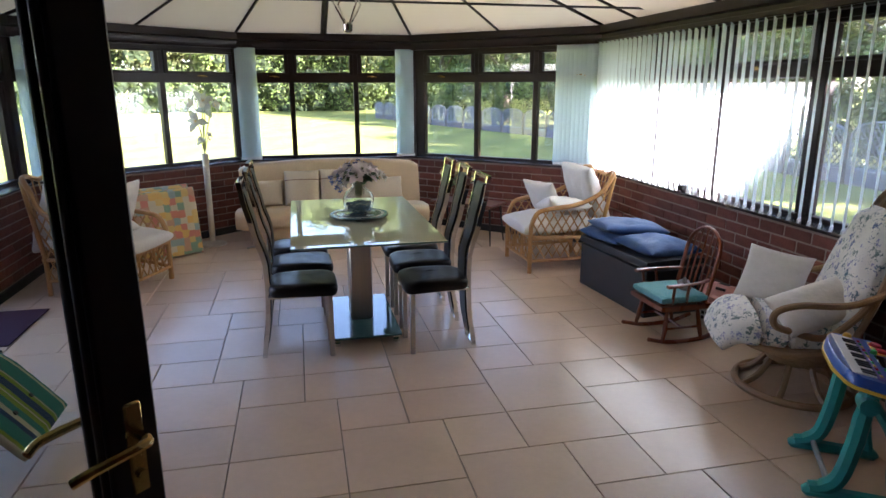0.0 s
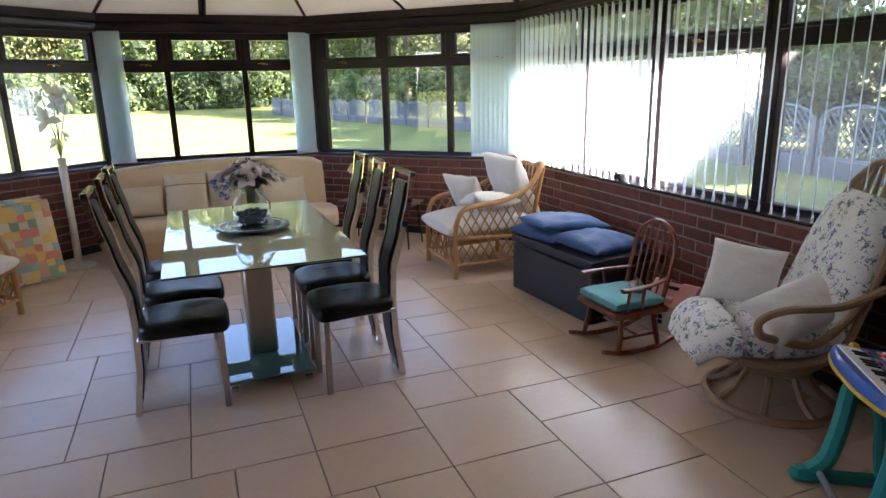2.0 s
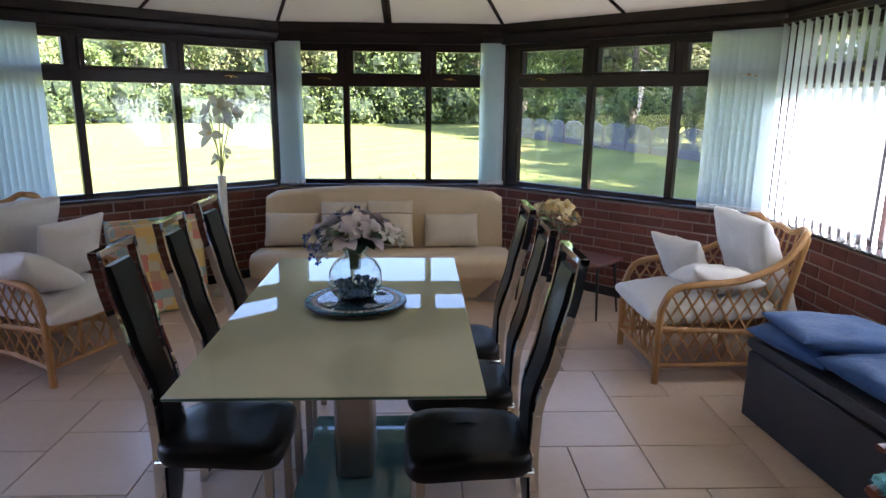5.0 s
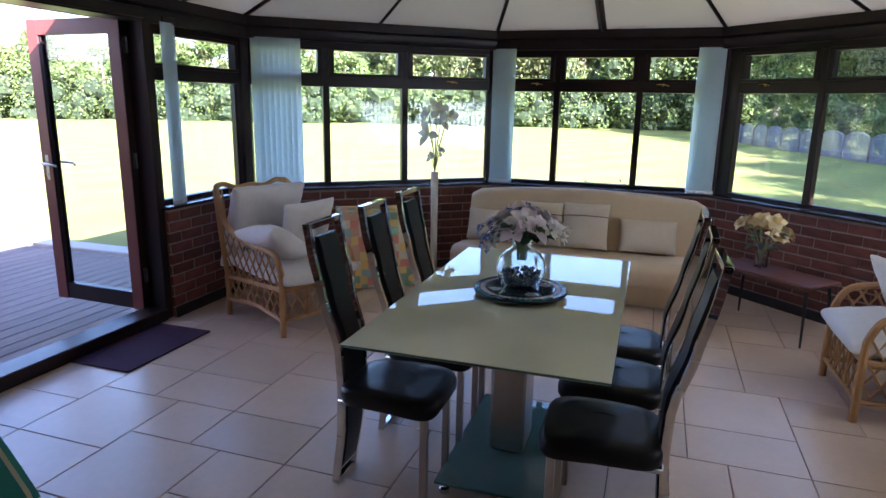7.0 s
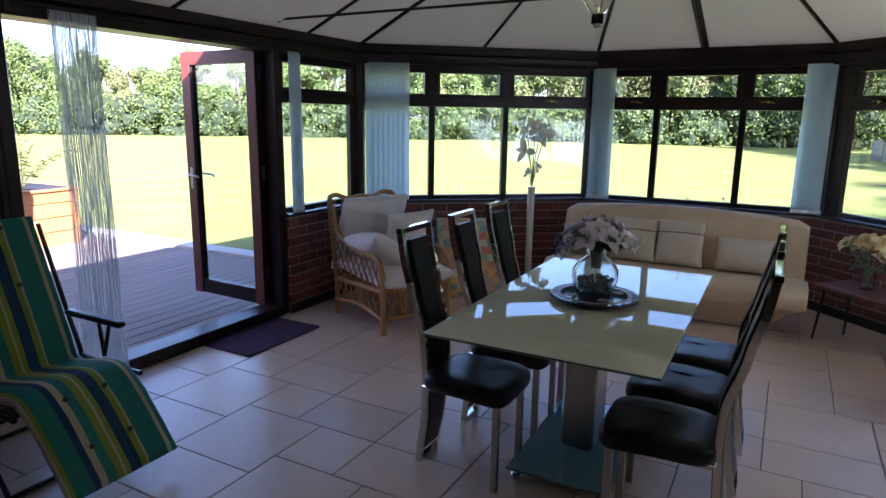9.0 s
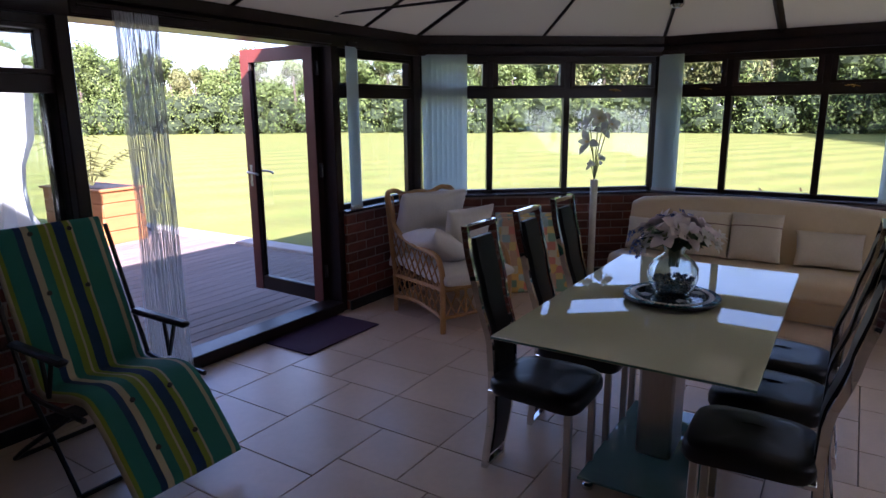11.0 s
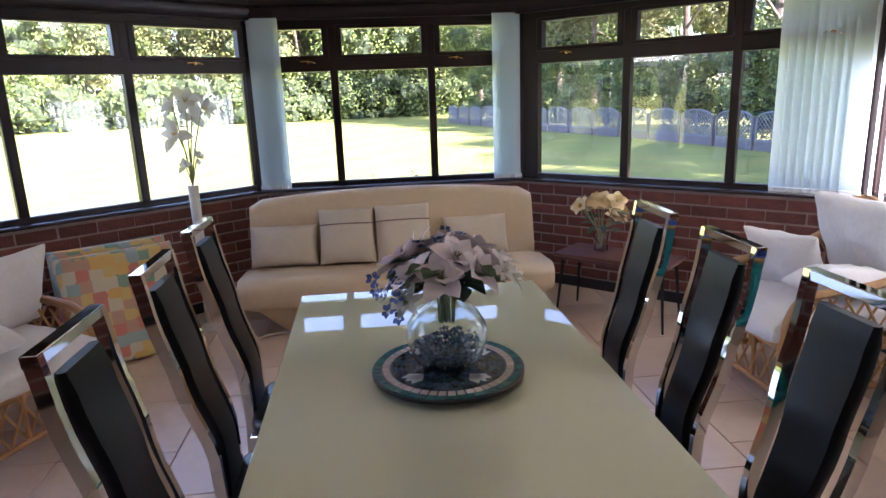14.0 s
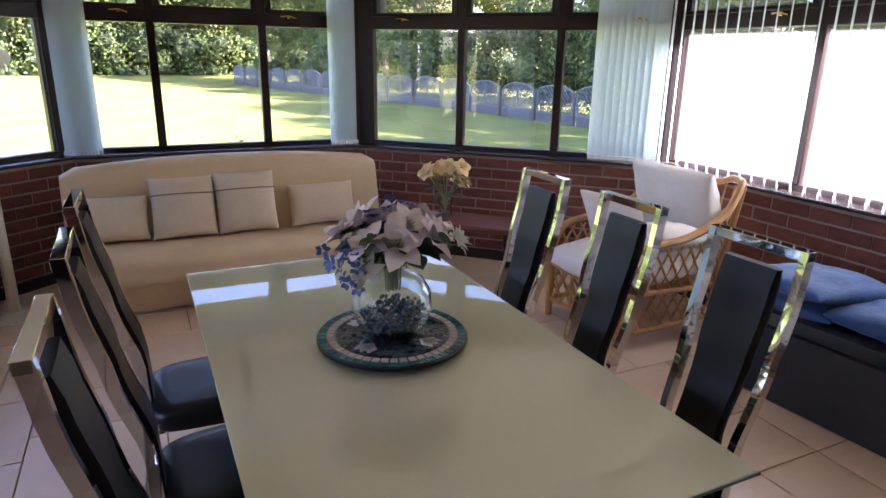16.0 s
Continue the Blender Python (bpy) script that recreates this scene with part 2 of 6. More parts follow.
KGREEN = mat("green_plastic", (0.05, 0.42, 0.12), None, 0.25)
KPURP = mat("purple_plastic", (0.16, 0.09, 0.36), None, 0.4)
KWHITE = mat("white_keys", (0.78, 0.76, 0.74), None, 0.35)
KBLACK = mat("black_plastic", (0.012, 0.012, 0.013), None, 0.35)
GREYMET = mat("grey_tube", (0.30, 0.31, 0.34), None, 0.4, metal=0.4)
SMOKE = mat("black_glass", (0.010, 0.010, 0.011), None, 0.03, coat=0.5)
LAMPW = mat("cream_enamel", (0.72, 0.66, 0.55), None, 0.35)
PETALW = through_mat("white_silk_petal", (0.80, 0.78, 0.73), 0.5, 0.06, 12)
PETALP = mat("mauve_white_silk_petal", (0.76, 0.64, 0.69), (0.84, 0.78, 0.78), 0.7, 16, island=0.12)
PETALY = mat("yellow_silk_petal", (0.66, 0.44, 0.16), (0.72, 0.58, 0.33), 0.7, 16, island=0.15)
PETALB = mat("blue_silk_petal", (0.05, 0.10, 0.30), (0.09, 0.15, 0.38), 0.7, 16, island=0.2)
SILKLEAF = mat("silk_leaf", (0.045, 0.10, 0.045), (0.03, 0.07, 0.03), 0.6, 16, island=0.25)
STEM = mat("stem", (0.30, 0.34, 0.16), None, 0.6)
VASEGL = mat("vase_glass", (0.93, 0.98, 0.98), (0.93, 0.98, 0.98), 0.0, trans=1.0)
BEADS = mat("glass_beads", (0.035, 0.09, 0.20), (0.14, 0.22, 0.28), 0.04, 30, island=0.6, coat=1.0)
TEALTESS = mat("teal_tessera", (0.015, 0.16, 0.17), (0.02, 0.11, 0.13), 0.12, 40, island=0.3)
PALETESS = mat("pale_tessera", (0.60, 0.52, 0.46), (0.52, 0.46, 0.42), 0.25, 40, island=0.15)
DARKTESS = mat("dark_tessera", (0.012, 0.03, 0.045), (0.06, 0.10, 0.13), 0.08, 60, island=0.6)
SILVER = mat("silver_tessera", (0.70, 0.72, 0.74), (0.50, 0.53, 0.55), 0.3, 80)
MATTE = mat("purple_mat", (0.055, 0.016, 0.045), (0.04, 0.012, 0.034), 0.95, 30, bump=0.8, bscale=300)
G2, G3, CR, NB = (0.20, 0.27, 0.02), (0.012, 0.17, 0.13), (0.45, 0.40, 0.26), (0.004, 0.035, 0.10)
STRIPE = stripe_mat("striped_canvas", [(0.0, CR), (0.03, G2), (0.06, G3), (0.20, NB), (0.26, CR), (0.32, G3), (0.40, G2), (0.46, CR), (0.48, G2), (0.52, NB), (0.62, G2), (0.67, CR), (0.69, G3), (0.88, CR), (0.92, G3)], 0.50, 1)
DECK = mat("deck_board", (0.24, 0.185, 0.15), (0.17, 0.13, 0.105), 0.8, 6, bump=0.5, bscale=40, rnd=0.15, stretch=(3, 0.3, 1))
KERB = mat("pale_kerb", (0.55, 0.50, 0.45), None, 0.9, 10, bump=0.4)
LAWN = mat("lawn", (0.145, 0.180, 0.024), (0.235, 0.225, 0.042), 0.95, 0.8, bump=0.9, bscale=60)
mown(LAWN)
LEAF = mat("tree_leaf", (0.070, 0.112, 0.020), (0.115, 0.150, 0.032), 0.7, 0.25, island=0.5)
LEAFY = mat("birch_leaf", (0.10, 0.115, 0.03), (0.14, 0.13, 0.04), 0.75, 0.25, island=0.4)
# near-black green: the shade inside the crowns is put into this colour
SHADE_CORE = mat("shaded_leaf_core", (0.018, 0.030, 0.009), (0.026, 0.040, 0.012), 0.95, 1.0)
BARK = mat("bark", (0.13, 0.10, 0.075), (0.09, 0.07, 0.05), 0.95, 6, bump=0.9, bscale=12)
FENCE = mat("grey_blue_timber", (0.205, 0.215, 0.235), (0.155, 0.163, 0.18), 0.85, 6, bump=0.3, rnd=0.08)
CONC = mat("concrete_board", (0.17, 0.15, 0.15), None, 0.9, 8, bump=0.4)
PLANTER = mat("orange_timber", (0.42, 0.18, 0.055), (0.33, 0.135, 0.04), 0.6, 8, bump=0.3, stretch=(0.3, 0.3, 2))
CANVAS = through_mat("white_canvas", (0.82, 0.78, 0.74), 0.3)
REDLEAF = mat("red_foliage", (0.36, 0.09, 0.06), (0.45, 0.16, 0.09), 0.7, 8, island=0.4)
STRING = through_mat("white_string", (0.88, 0.91, 0.93), 0.5)


# ---- mesh helpers ----
class Shape:
    """Gathers vertices and faces for one mesh."""

    def __init__(self):
        self.v, self.f = [], []

    def add(self, verts, faces, m=None):
        k = len(self.v)
        self.v += [tuple(m @ Vector(p)) for p in verts] if m else [tuple(p) for p in verts]
        self.f += [tuple(i + k for i in f) for f in faces]
        return self

    def box(self, x0, y0, z0, x1, y1, z1, b=0.0, m=None):
        """A box with chamfered edges of width b."""
        lo, hi = (min(x0, x1), min(y0, y1), min(z0, z1)), (max(x0, x1), max(y0, y1), max(z0, z1))
        if not b:
            vs = [(x, y, z) for x in (lo[0], hi[0]) for y in (lo[1], hi[1]) for z in (lo[2], hi[2])]
            return self.add(vs, [(0, 1, 3, 2), (4, 6, 7, 5), (0, 4, 5, 1), (2, 3, 7, 6), (0, 2, 6, 4), (1, 5, 7, 3)], m)
        b = min(b, *[(h - l) * 0.45 for l, h in zip(lo, hi)])
        vs, at = [], {}
        for c in [(i, j, k) for i in (0, 1) for j in (0, 1) for k in (0, 1)]:
            for ax in range(3):
                p = [(hi[n] - (b if n != ax else 0)) if c[n] else (lo[n] + (b if n != ax else 0)) for n in range(3)]
                at[c, ax] = len(vs)
                vs.append(p)
        fs = []
        for ax in range(3):
            u, w = (ax + 1) % 3, (ax + 2) % 3
            for s in (0, 1):
                ring = []
                for a, d in ((0, 0), (1, 0), (1, 1), (0, 1)):
                    c = [0, 0, 0]
                    c[ax], c[u], c[w] = s, a, d
                    ring.append(at[tuple(c), ax])
                fs.append(tuple(ring if s else ring[::-1]))
            for a in (0, 1):
                for d in (0, 1):
                    c0, c1 = [0, 0, 0], [0, 0, 0]
                    c0[ax], c1[ax] = 0, 1
                    for c in (c0, c1):
                        c[u], c[w] = a, d
                    q = (at[tuple(c0), u], at[tuple(c1), u], at[tuple(c1), w], at[tuple(c0), w])
                    fs.append(q if a == d else q[::-1])
        for c in [(i, j, k) for i in (0, 1) for j in (0, 1) for k in (0, 1)]:
            t = (at[c, 0], at[c, 1], at[c, 2])
            fs.append(t if sum(c) % 2 else t[::-1])
        return self.add(vs, fs, m)

    def tube(self, pts, r, n=8, closed=False, flat=1.0, m=None):
        """A round bar along points; r may be one radius or one for each point."""
        pts = [Vector(p) for p in pts]
        rs = r if isinstance(r, (list, tuple)) else [r] * len(pts)
        vs, fs, k = [], [], len(pts)
        up = None
        for i, p in enumerate(pts):
            a, b = pts[i - 1] if (i or closed) else p, pts[(i + 1) % k] if (i < k - 1 or closed) else p
            d = (b - a).normalized()
            if up is None:
                up = Vector((0, 0, 1)) if abs(d.z) < 0.9 else Vector((1, 0, 0))
            side = d.cross(up).normalized()
            up = side.cross(d).normalized()
            vs += [p + rs[i] * (math.cos(2 * math.pi * j / n) * side + flat * math.sin(2 * math.pi * j / n) * up) for j in range(n)]
        for i in range(k if closed else k - 1):
            for j in range(n):
                a, b = i * n, (i + 1) % k * n
                fs.append((a + j, a + (j + 1) % n, b + (j + 1) % n, b + j))
        if not closed:
            fs += [tuple(range(n))[::-1], tuple(range((k - 1) * n, k * n))]
        return self.add(vs, fs, m)

    def lathe(self, prof, n=24, at=(0, 0, 0), m=None):
        """A turned body: prof holds (radius, height)."""
        vs = [(at[0] + r * math.cos(2 * math.pi * j / n), at[1] + r * math.sin(2 * math.pi * j / n), at[2] + z) for r, z in prof for j in range(n)]
        fs = [(i * n + j, i * n + (j + 1) % n, (i + 1) * n + (j + 1) % n, (i + 1) * n + j) for i in range(len(prof) - 1) for j in range(n)]
        fs += [tuple(range(n))[::-1], tuple(range((len(prof) - 1) * n, len(prof) * n))]
        return self.add(vs, fs, m)

    def pillow(self, w, d, h, m=None, n=18, lump=0.012, corner=0.10, seed=0, sharp=0.9):
        """A stuffed cushion in the xy plane, thickest in the middle, with drawn-out corners and creases."""
        top, bot = [], []
        for i in range(n + 1):
            for j in range(n + 1):
                u, v = math.sin(math.pi / 2 * (-1 + 2 * i / n)), math.sin(math.pi / 2 * (-1 + 2 * j / n))
                e = max(0.0, (1 - u * u) * (1 - v * v)) ** (sharp * 0.5)
                pull = 1 - corner * ((1 - abs(u) ** 2) * abs(v) ** 3 + 0)
                pull2 = 1 - corner * ((1 - abs(v) ** 2) * abs(u) ** 3)
                x, y = u * w / 2 * pull2, v * d / 2 * pull
                wob = lump * noise.noise(Vector((x * 7 + seed * 3.1, y * 7, seed))) + lump * 0.5 * noise.noise(Vector((x * 19, y * 19 + seed, 4)))
                top.append((x, y, h / 2 * e + wob * e))
                bot.append((x, y, -h / 2 * e + wob * e * 0.6))
        q = n + 1
        fs = [(i * q + j, (i + 1) * q + j, (i + 1) * q + j + 1, i * q + j + 1) for i in range(n) for j in range(n)]
        self.add(top, fs, m)
        return self.add(bot, [f[::-1] for f in fs], m)

    def loft(self, rings, m=None, caps=True, closed=True):
        """Skins rings of equal length."""
        k = len(rings[0])
        vs = [p for r in rings for p in r]
        fs = [(i * k + j, i * k + (j + 1) % k, (i + 1) * k + (j + 1) % k, (i + 1) * k + j) for i in range(len(rings) - 1) for j in range(k if closed else k - 1)]
        if caps:
            fs += [tuple(range(k))[::-1], tuple(range((len(rings) - 1) * k, len(rings) * k))]
        return self.add(vs, fs, m)

    def mesh(self, name, material, smooth=True, fix=True):
        me = bpy.data.meshes.new(name)
        me.from_pydata(self.v, [], self.f)
        if fix:
            bm = bmesh.new()
            bm.from_mesh(me)
            bmesh.ops.remove_doubles(bm, verts=bm.verts, dist=0.00005)
            bmesh.ops.recalc_face_normals(bm, faces=bm.faces)
            bm.to_mesh(me)
            bm.free()
        me.materials.append(material)
        if smooth:
            me.shade_smooth()
            me.set_sharp_from_angle(angle=radians(38))
        me.update()
        return me


def part(name, shape, material, parent, label="", smooth=True, fix=True):
    """One mesh object under a thing or a part."""
    ob = new(name, shape.mesh(name, material, smooth, fix) if isinstance(shape, Shape) else shape)
    ob.parent = parent
    return tagged(ob, label)


def thing(name, m, label, category, group="", kind=""):
    ob = new(name)
    ob.empty_display_size = 0.1
    ob.matrix_basis = m
    return tagged(ob, label, category, group, kind)


def solid(name, shape, material, m, label, category, group="", kind="", smooth=True, fix=True):
    """A thing of one mesh."""
    ob = new(name, shape.mesh(name, material, smooth, fix))
    ob.matrix_basis = m
    return tagged(ob, label, category, group, kind)


def arc(c, r, a0, a1, n, plane="xz"):
    out = []
    for i in range(n + 1):
        a = radians(a0 + (a1 - a0) * i / n)
        u, v = r[0] * math.cos(a), r[1] * math.sin(a)
        out.append(Vector(c) + (Vector((u, 0, v)) if plane == "xz" else Vector((u, v, 0)) if plane == "xy" else Vector((0, u, v))))
    return out


def smooth_path(pts, n=8):
    """Catmull-Rom through the points."""
    p = [Vector(q) for q in pts]
    p = [2 * p[0] - p[1], *p, 2 * p[-1] - p[-2]]
    out = []
    for i in range(1, len(p) - 2):
        for k in range(n):
            t = k / n
            out.append(0.5 * (2 * p[i] + (p[i + 1] - p[i - 1]) * t + (2 * p[i - 1] - 5 * p[i] + 4 * p[i + 1] - p[i + 2]) * t * t + (3 * p[i] - p[i - 1] - 3 * p[i + 1] + p[i + 2]) * t ** 3))
    return out + [p[-2]]


# ---- the room: an eight-sided conservatory ----
RING = [(-0.45, 7.73), (1.56, 7.73), (3.255, 6.09), (3.255, 2.40), (1.55, 0.65), (-0.50, 0.65), (-2.23, 2.25), (-2.23, 6.26)]
GLASS_LOW, GLASS_HIGH, TOP_LOW, TOP_HIGH, EAVES = 0.835, 1.655, 1.755, 1.968, 2.17


def facet(p, q):
    """Frame of a wall from p to q: x along it, y inwards, z up."""
    p, q = Vector((*p, 0)), Vector((*q, 0))
    x = (q - p).normalized()
    y = Vector((0, 0, 1)).cross(x)
    if (Vector((0.53, 4.1, 0)) - p).dot(y) < 0:
        y = -y
    m = Matrix(((x.x, y.x, 0, p.x), (x.y, y.y, 0, p.y), (0, 0, 1, 0), (0, 0, 0, 1)))
    return m, (q - p).length


BRICKMESH = {}


def brick_mesh(length):
    key = round(length, 3)
    if key not in BRICKMESH:
        BRICKMESH[key] = Shape().box(-length / 2, -0.008, -0.0325, length / 2, 0.006, 0.0325, 0.003).mesh("brick", BRICK, smooth=False)
    return BRICKMESH[key]


WALLS = []


def dwarf_wall(name, m, x0, x1, ends=(False, False)):
    """Brick wall under the windows; its inner face stands 0.13 in from the glass."""
    s = Shape().box(x0, -0.14, 0.0, x1, 0.122, 0.785)
    w = solid(name, s, MORTAR, m, "red brick dwarf wall with pale mortar joints", "wall", kind="structure", smooth=False)
    part("plinth", Shape().box(x0, 0.123, 0.0, x1, 0.142, 0.075, 0.004), SKIRT, w, "dark tiled plinth")
    WALLS.append((w, x0, x1))
    return w


def window(name, m, x0, x1, mull, handles=(), wide=(), glass=GLASS, stile=0.075, latches=()):
    """A window band: posts, mullions, transom, top lights, panes and sill."""
    w = thing(name, m, "dark brown framed window with top lights", "window", kind="structure")
    d0, d1 = -0.035, 0.035
    fr = Shape()
    fr.box(x0, d0, 0.785, x1, d1, GLASS_LOW, 0.006).box(x0, d0 - 0.002, GLASS_HIGH, x1, d1 + 0.002, TOP_LOW, 0.006).box(x0, d0, TOP_HIGH, x1, d1, 2.03, 0.006)
    edges = [x0, *mull, x1]
    for x in mull:
        h = 0.055 if x in wide else 0.028
        fr.box(x - h, d0 + 0.003, GLASS_LOW - 0.002, x + h, d1 + 0.003, TOP_HIGH + 0.002, 0.006)
    fr.box(x0 - 0.01, d0 + 0.004, GLASS_LOW - 0.03, x0 + stile, d1 + 0.004, 2.02, 0.006).box(x1 - 0.075, d0 + 0.004, GLASS_LOW - 0.03, x1 + 0.01, d1 + 0.004, 2.02, 0.006)
    part("window_frame", fr, BROWN, w)
    for k, (a, b) in enumerate(zip(edges, edges[1:])):
        a, b = a + (stile - 0.005 if a == x0 else 0.026), b - (0.07 if b == x1 else 0.026)
        op = Shape()
        t = 0.045
        op.box(a, -0.02, TOP_LOW - 0.012, b, 0.05, TOP_LOW + 0.014, 0.005).box(a, -0.02, TOP_HIGH - 0.014, b, 0.05, TOP_HIGH + 0.012, 0.005)
        op.box(a, -0.022, TOP_LOW, a + t, 0.048, TOP_HIGH, 0.005).box(b - t, -0.022, TOP_LOW, b, 0.048, TOP_HIGH, 0.005)
        part("top_light_sash", op, BROWN, w)
        for z0, z1 in ((GLASS_LOW, GLASS_HIGH), (TOP_LOW, TOP_HIGH)):
            g = part("pane", Shape().box(a - 0.01, -0.004, z0 - 0.01, b + 0.01, 0.004, z1 + 0.01), glass, w, smooth=False)
            g.visible_shadow = False
    for x in handles:
        h = Shape().tube([(x - 0.055, 0.062, TOP_LOW - 0.03), (x, 0.075, TOP_LOW - 0.026), (x + 0.05, 0.07, TOP_LOW - 0.04)], 0.006).box(x - 0.012, 0.035, TOP_LOW - 0.045, x + 0.012, 0.07, TOP_LOW - 0.018, 0.004)
        part("stay_handle", h, BRASS, w, "brass stay handle")
    for x in latches:
        part("latch", Shape().box(x - 0.009, d1, 0.88, x + 0.009, d1 + 0.022, 0.97, 0.004).box(x - 0.006, d1 + 0.02, 0.90, x + 0.006, d1 + 0.034, 0.985, 0.004), KBLACK, w, "small black latch handle")
    part("window_sill", Shape().box(x0, 0.03, 0.786, x1, 0.165, 0.806, 0.006), SILL, w, "dark glossy sill board")
    return w


def blind_stack(m, x0, x1, n, turn, label, z0=0.80, z1=2.03, y=0.10, width=0.089):
    """Vertical louvres on a head rail, with weights and a bead chain."""
    b = thing("vertical_blind", m, label, "blind", group="vertical blinds")
    part("head_rail", Shape().box(x0 - 0.01, y - 0.02, z1, x1 + 0.01, y + 0.02, z1 + 0.035, 0.004), BROWN, b)
    sl = Shape()
    k = 4
    ring0 = [(-width / 2 + width * i / k, 0.006 * math.sin(math.pi * i / k), 0) for i in range(k + 1)]
    fs = [(i, i + 1, i + k + 2, i + k + 1) for i in range(k)]
    sl.add([(a, c, z0 + 0.03) for a, c, _ in ring0] + [(a, c, z1) for a, c, _ in ring0], fs)
    slat = sl.mesh("slat", BLIND, fix=False)
    wt = Shape().box(-width / 2 + 0.003, -0.004, z0, width / 2 - 0.003, 0.006, z0 + 0.032, 0.002).mesh("weight", WEIGHT)
    chain = Shape()
    for i in range(n):
        x = x0 + (x1 - x0) * (i + 0.5) / n
        a = turn + random.uniform(-2.5, 2.5)
        s = part("slat", slat, None, b)
        s.matrix_basis = pose(x, y, 0, 0, 0, a)
        g = part("weight", wt, None, b)
        g.matrix_basis = pose(x, y, 0, 0, 0, a)
        if i:
            xa = x0 + (x1 - x0) * (i - 0.5) / n
            sag = min(0.02, (x - xa) * 0.3)
            c, r = radians(a), width * 0.45
            chain.tube([(xa + r * math.cos(c), y + r * math.sin(c), z0 + 0.012), ((x + xa) / 2 + r * math.cos(c), y + r * math.sin(c), z0 + 0.012 - sag), (x + r * math.cos(c), y + r * math.sin(c), z0 + 0.012)], 0.0016, 4)
    if n > 1:
        part("bead_chain", chain, WEIGHT, b, fix=False)
    return b


M3, L3 = facet(RING[0], RING[1])
M4, L4 = facet(RING[1], RING[2])
MR, LR = facet(RING[2], RING[3])
M5, L5 = facet(RING[3], RING[4])
M8, L8 = facet(RING[6], RING[5])
ML, LL = facet(RING[7], RING[6])
M2, L2 = facet(RING[7], RING[0])
DOOR0, DOOR1 = RING[7][1] - 5.16, RING[7][1] - 3.27

dwarf_wall("wall_end", M3, -0.05, L3 + 0.05)
dwarf_wall("wall_end_right", M4, 0.05, L4 - 0.05)
dwarf_wall("wall_right", MR, -0.05, LR + 0.05)
dwarf_wall("wall_near_right", M5, 0.05, L5 - 0.05)
dwarf_wall("wall_end_left", M2, 0.05, L2 - 0.05)
dwarf_wall("wall_left", ML, -0.05, DOOR0 - 0.03)
dwarf_wall("wall_left_near", ML, DOOR1 + 0.03, LL + 0.05)
dwarf_wall("wall_near_left", M8, 0.05, L8 - 0.05)

window("window_1", M3, 0, L3, (0.600, 1.331), (0.42, 1.52))
window("window_2", M4, 0, L4, (0.882, 1.594), (0.44, 2.1), stile=0.19)
window("window_3", MR, 0, LR, (1.0, 1.85, 2.77), (0.77, 2.25), wide=(1.85, 2.77), glass=DUSTY_GLASS)
window("window_4", M5, 0, L5, (0.82, 1.62))
window("window_5", M2, 0, L2, (0.70, 1.41), (1.85,), latches=(0.04,))
window("window_6", ML, 0, DOOR0, (), latches=(DOOR0 - 0.05,))
window("window_7", ML, DOOR1, LL, ())
window("window_8", M8, 0, L8, (0.8, 1.6))

# corner posts and eaves beam
posts = Shape()
for x, y in RING:
    posts.tube([(x, y, 0.78), (x, y, 2.05)], 0.085, 8)
solid("corner_post_trim", posts, BROWN, Matrix(), "dark brown corner posts between the windows", "trim", kind="structure")


def scaled(k, z):
    """The eight corners moved inwards by k metres."""
    out = []
    for i in range(8):
        a, b, c = Vector(RING[i - 1]), Vector(RING[i]), Vector(RING[(i + 1) % 8])
        d, e = (b - a).normalized(), (c - b).normalized()
        n0, n1 = Vector((d.y, -d.x)), Vector((e.y, -e.x))
        bi = (n0 + n1).normalized()
        out.append((*(b + bi * k / bi.dot(n0)), z))
    return out


beam = Shape()
beam.loft([scaled(k, z) for k, z in ((-0.07, 2.02), (0.10, 2.02), (0.11, 2.035), (0.11, 2.10), (0.14, 2.115), (0.14, 2.185), (-0.07, 2.185), (-0.07, 2.02))], caps=False)
solid("eaves_trim", beam, BROWN, Matrix(), "dark brown moulded eaves beam above the windows", "trim", kind="structure")
# unseen from indoors; made this deep to shade the tops of the blinds
gut = Shape().loft([scaled(k, z) for k, z in ((-0.08, 2.10), (-0.42, 2.06), (-0.42, 2.16), (-0.08, 2.20), (-0.08, 2.10))], caps=False)
solid("gutter_trim", gut, BROWN, Matrix(), "dark brown gutter along the roof edge, widened to shade the blinds", "trim", kind="structure")

# hipped opal roof on dark bars
RA, RB, RZ = Vector((0.53, 5.15, 3.02)), Vector((0.53, 3.15, 3.02)), 3.02
eave = [Vector(p) for p in scaled(0.0, 2.165)]
roof = Shape()
for dz in (0.0, 0.03):
    vs = [p + Vector((0, 0, dz)) for p in eave] + [RA + Vector((0, 0, dz)), RB + Vector((0, 0, dz))]
    roof.add(vs, [(0, 1, 8), (1, 2, 8), (2, 3, 9, 8), (3, 4, 9), (4, 5, 9), (5, 6, 9), (6, 7, 8, 9), (7, 0, 8)])
solid("ceiling", roof, ROOF, Matrix(), "cream opal roof sheets between dark bars", "ceiling", kind="structure", smooth=False, fix=False)
bars, slim = Shape(), Shape()
for i, p in enumerate(eave):
    top = RA if i in (0, 1, 2, 7) else RB
    slim.tube([p - Vector((0, 0, 0.012)), top - Vector((0, 0, 0.012))], 0.016, 6)
for i, j in ((0, 1), (4, 5)):
    mid = (eave[i] + eave[j]) / 2
    mid.x = 0.53
    bars.tube([mid - Vector((0, 0, 0.015)), (RA if i == 0 else RB) - Vector((0, 0, 0.015))], 0.034, 4)
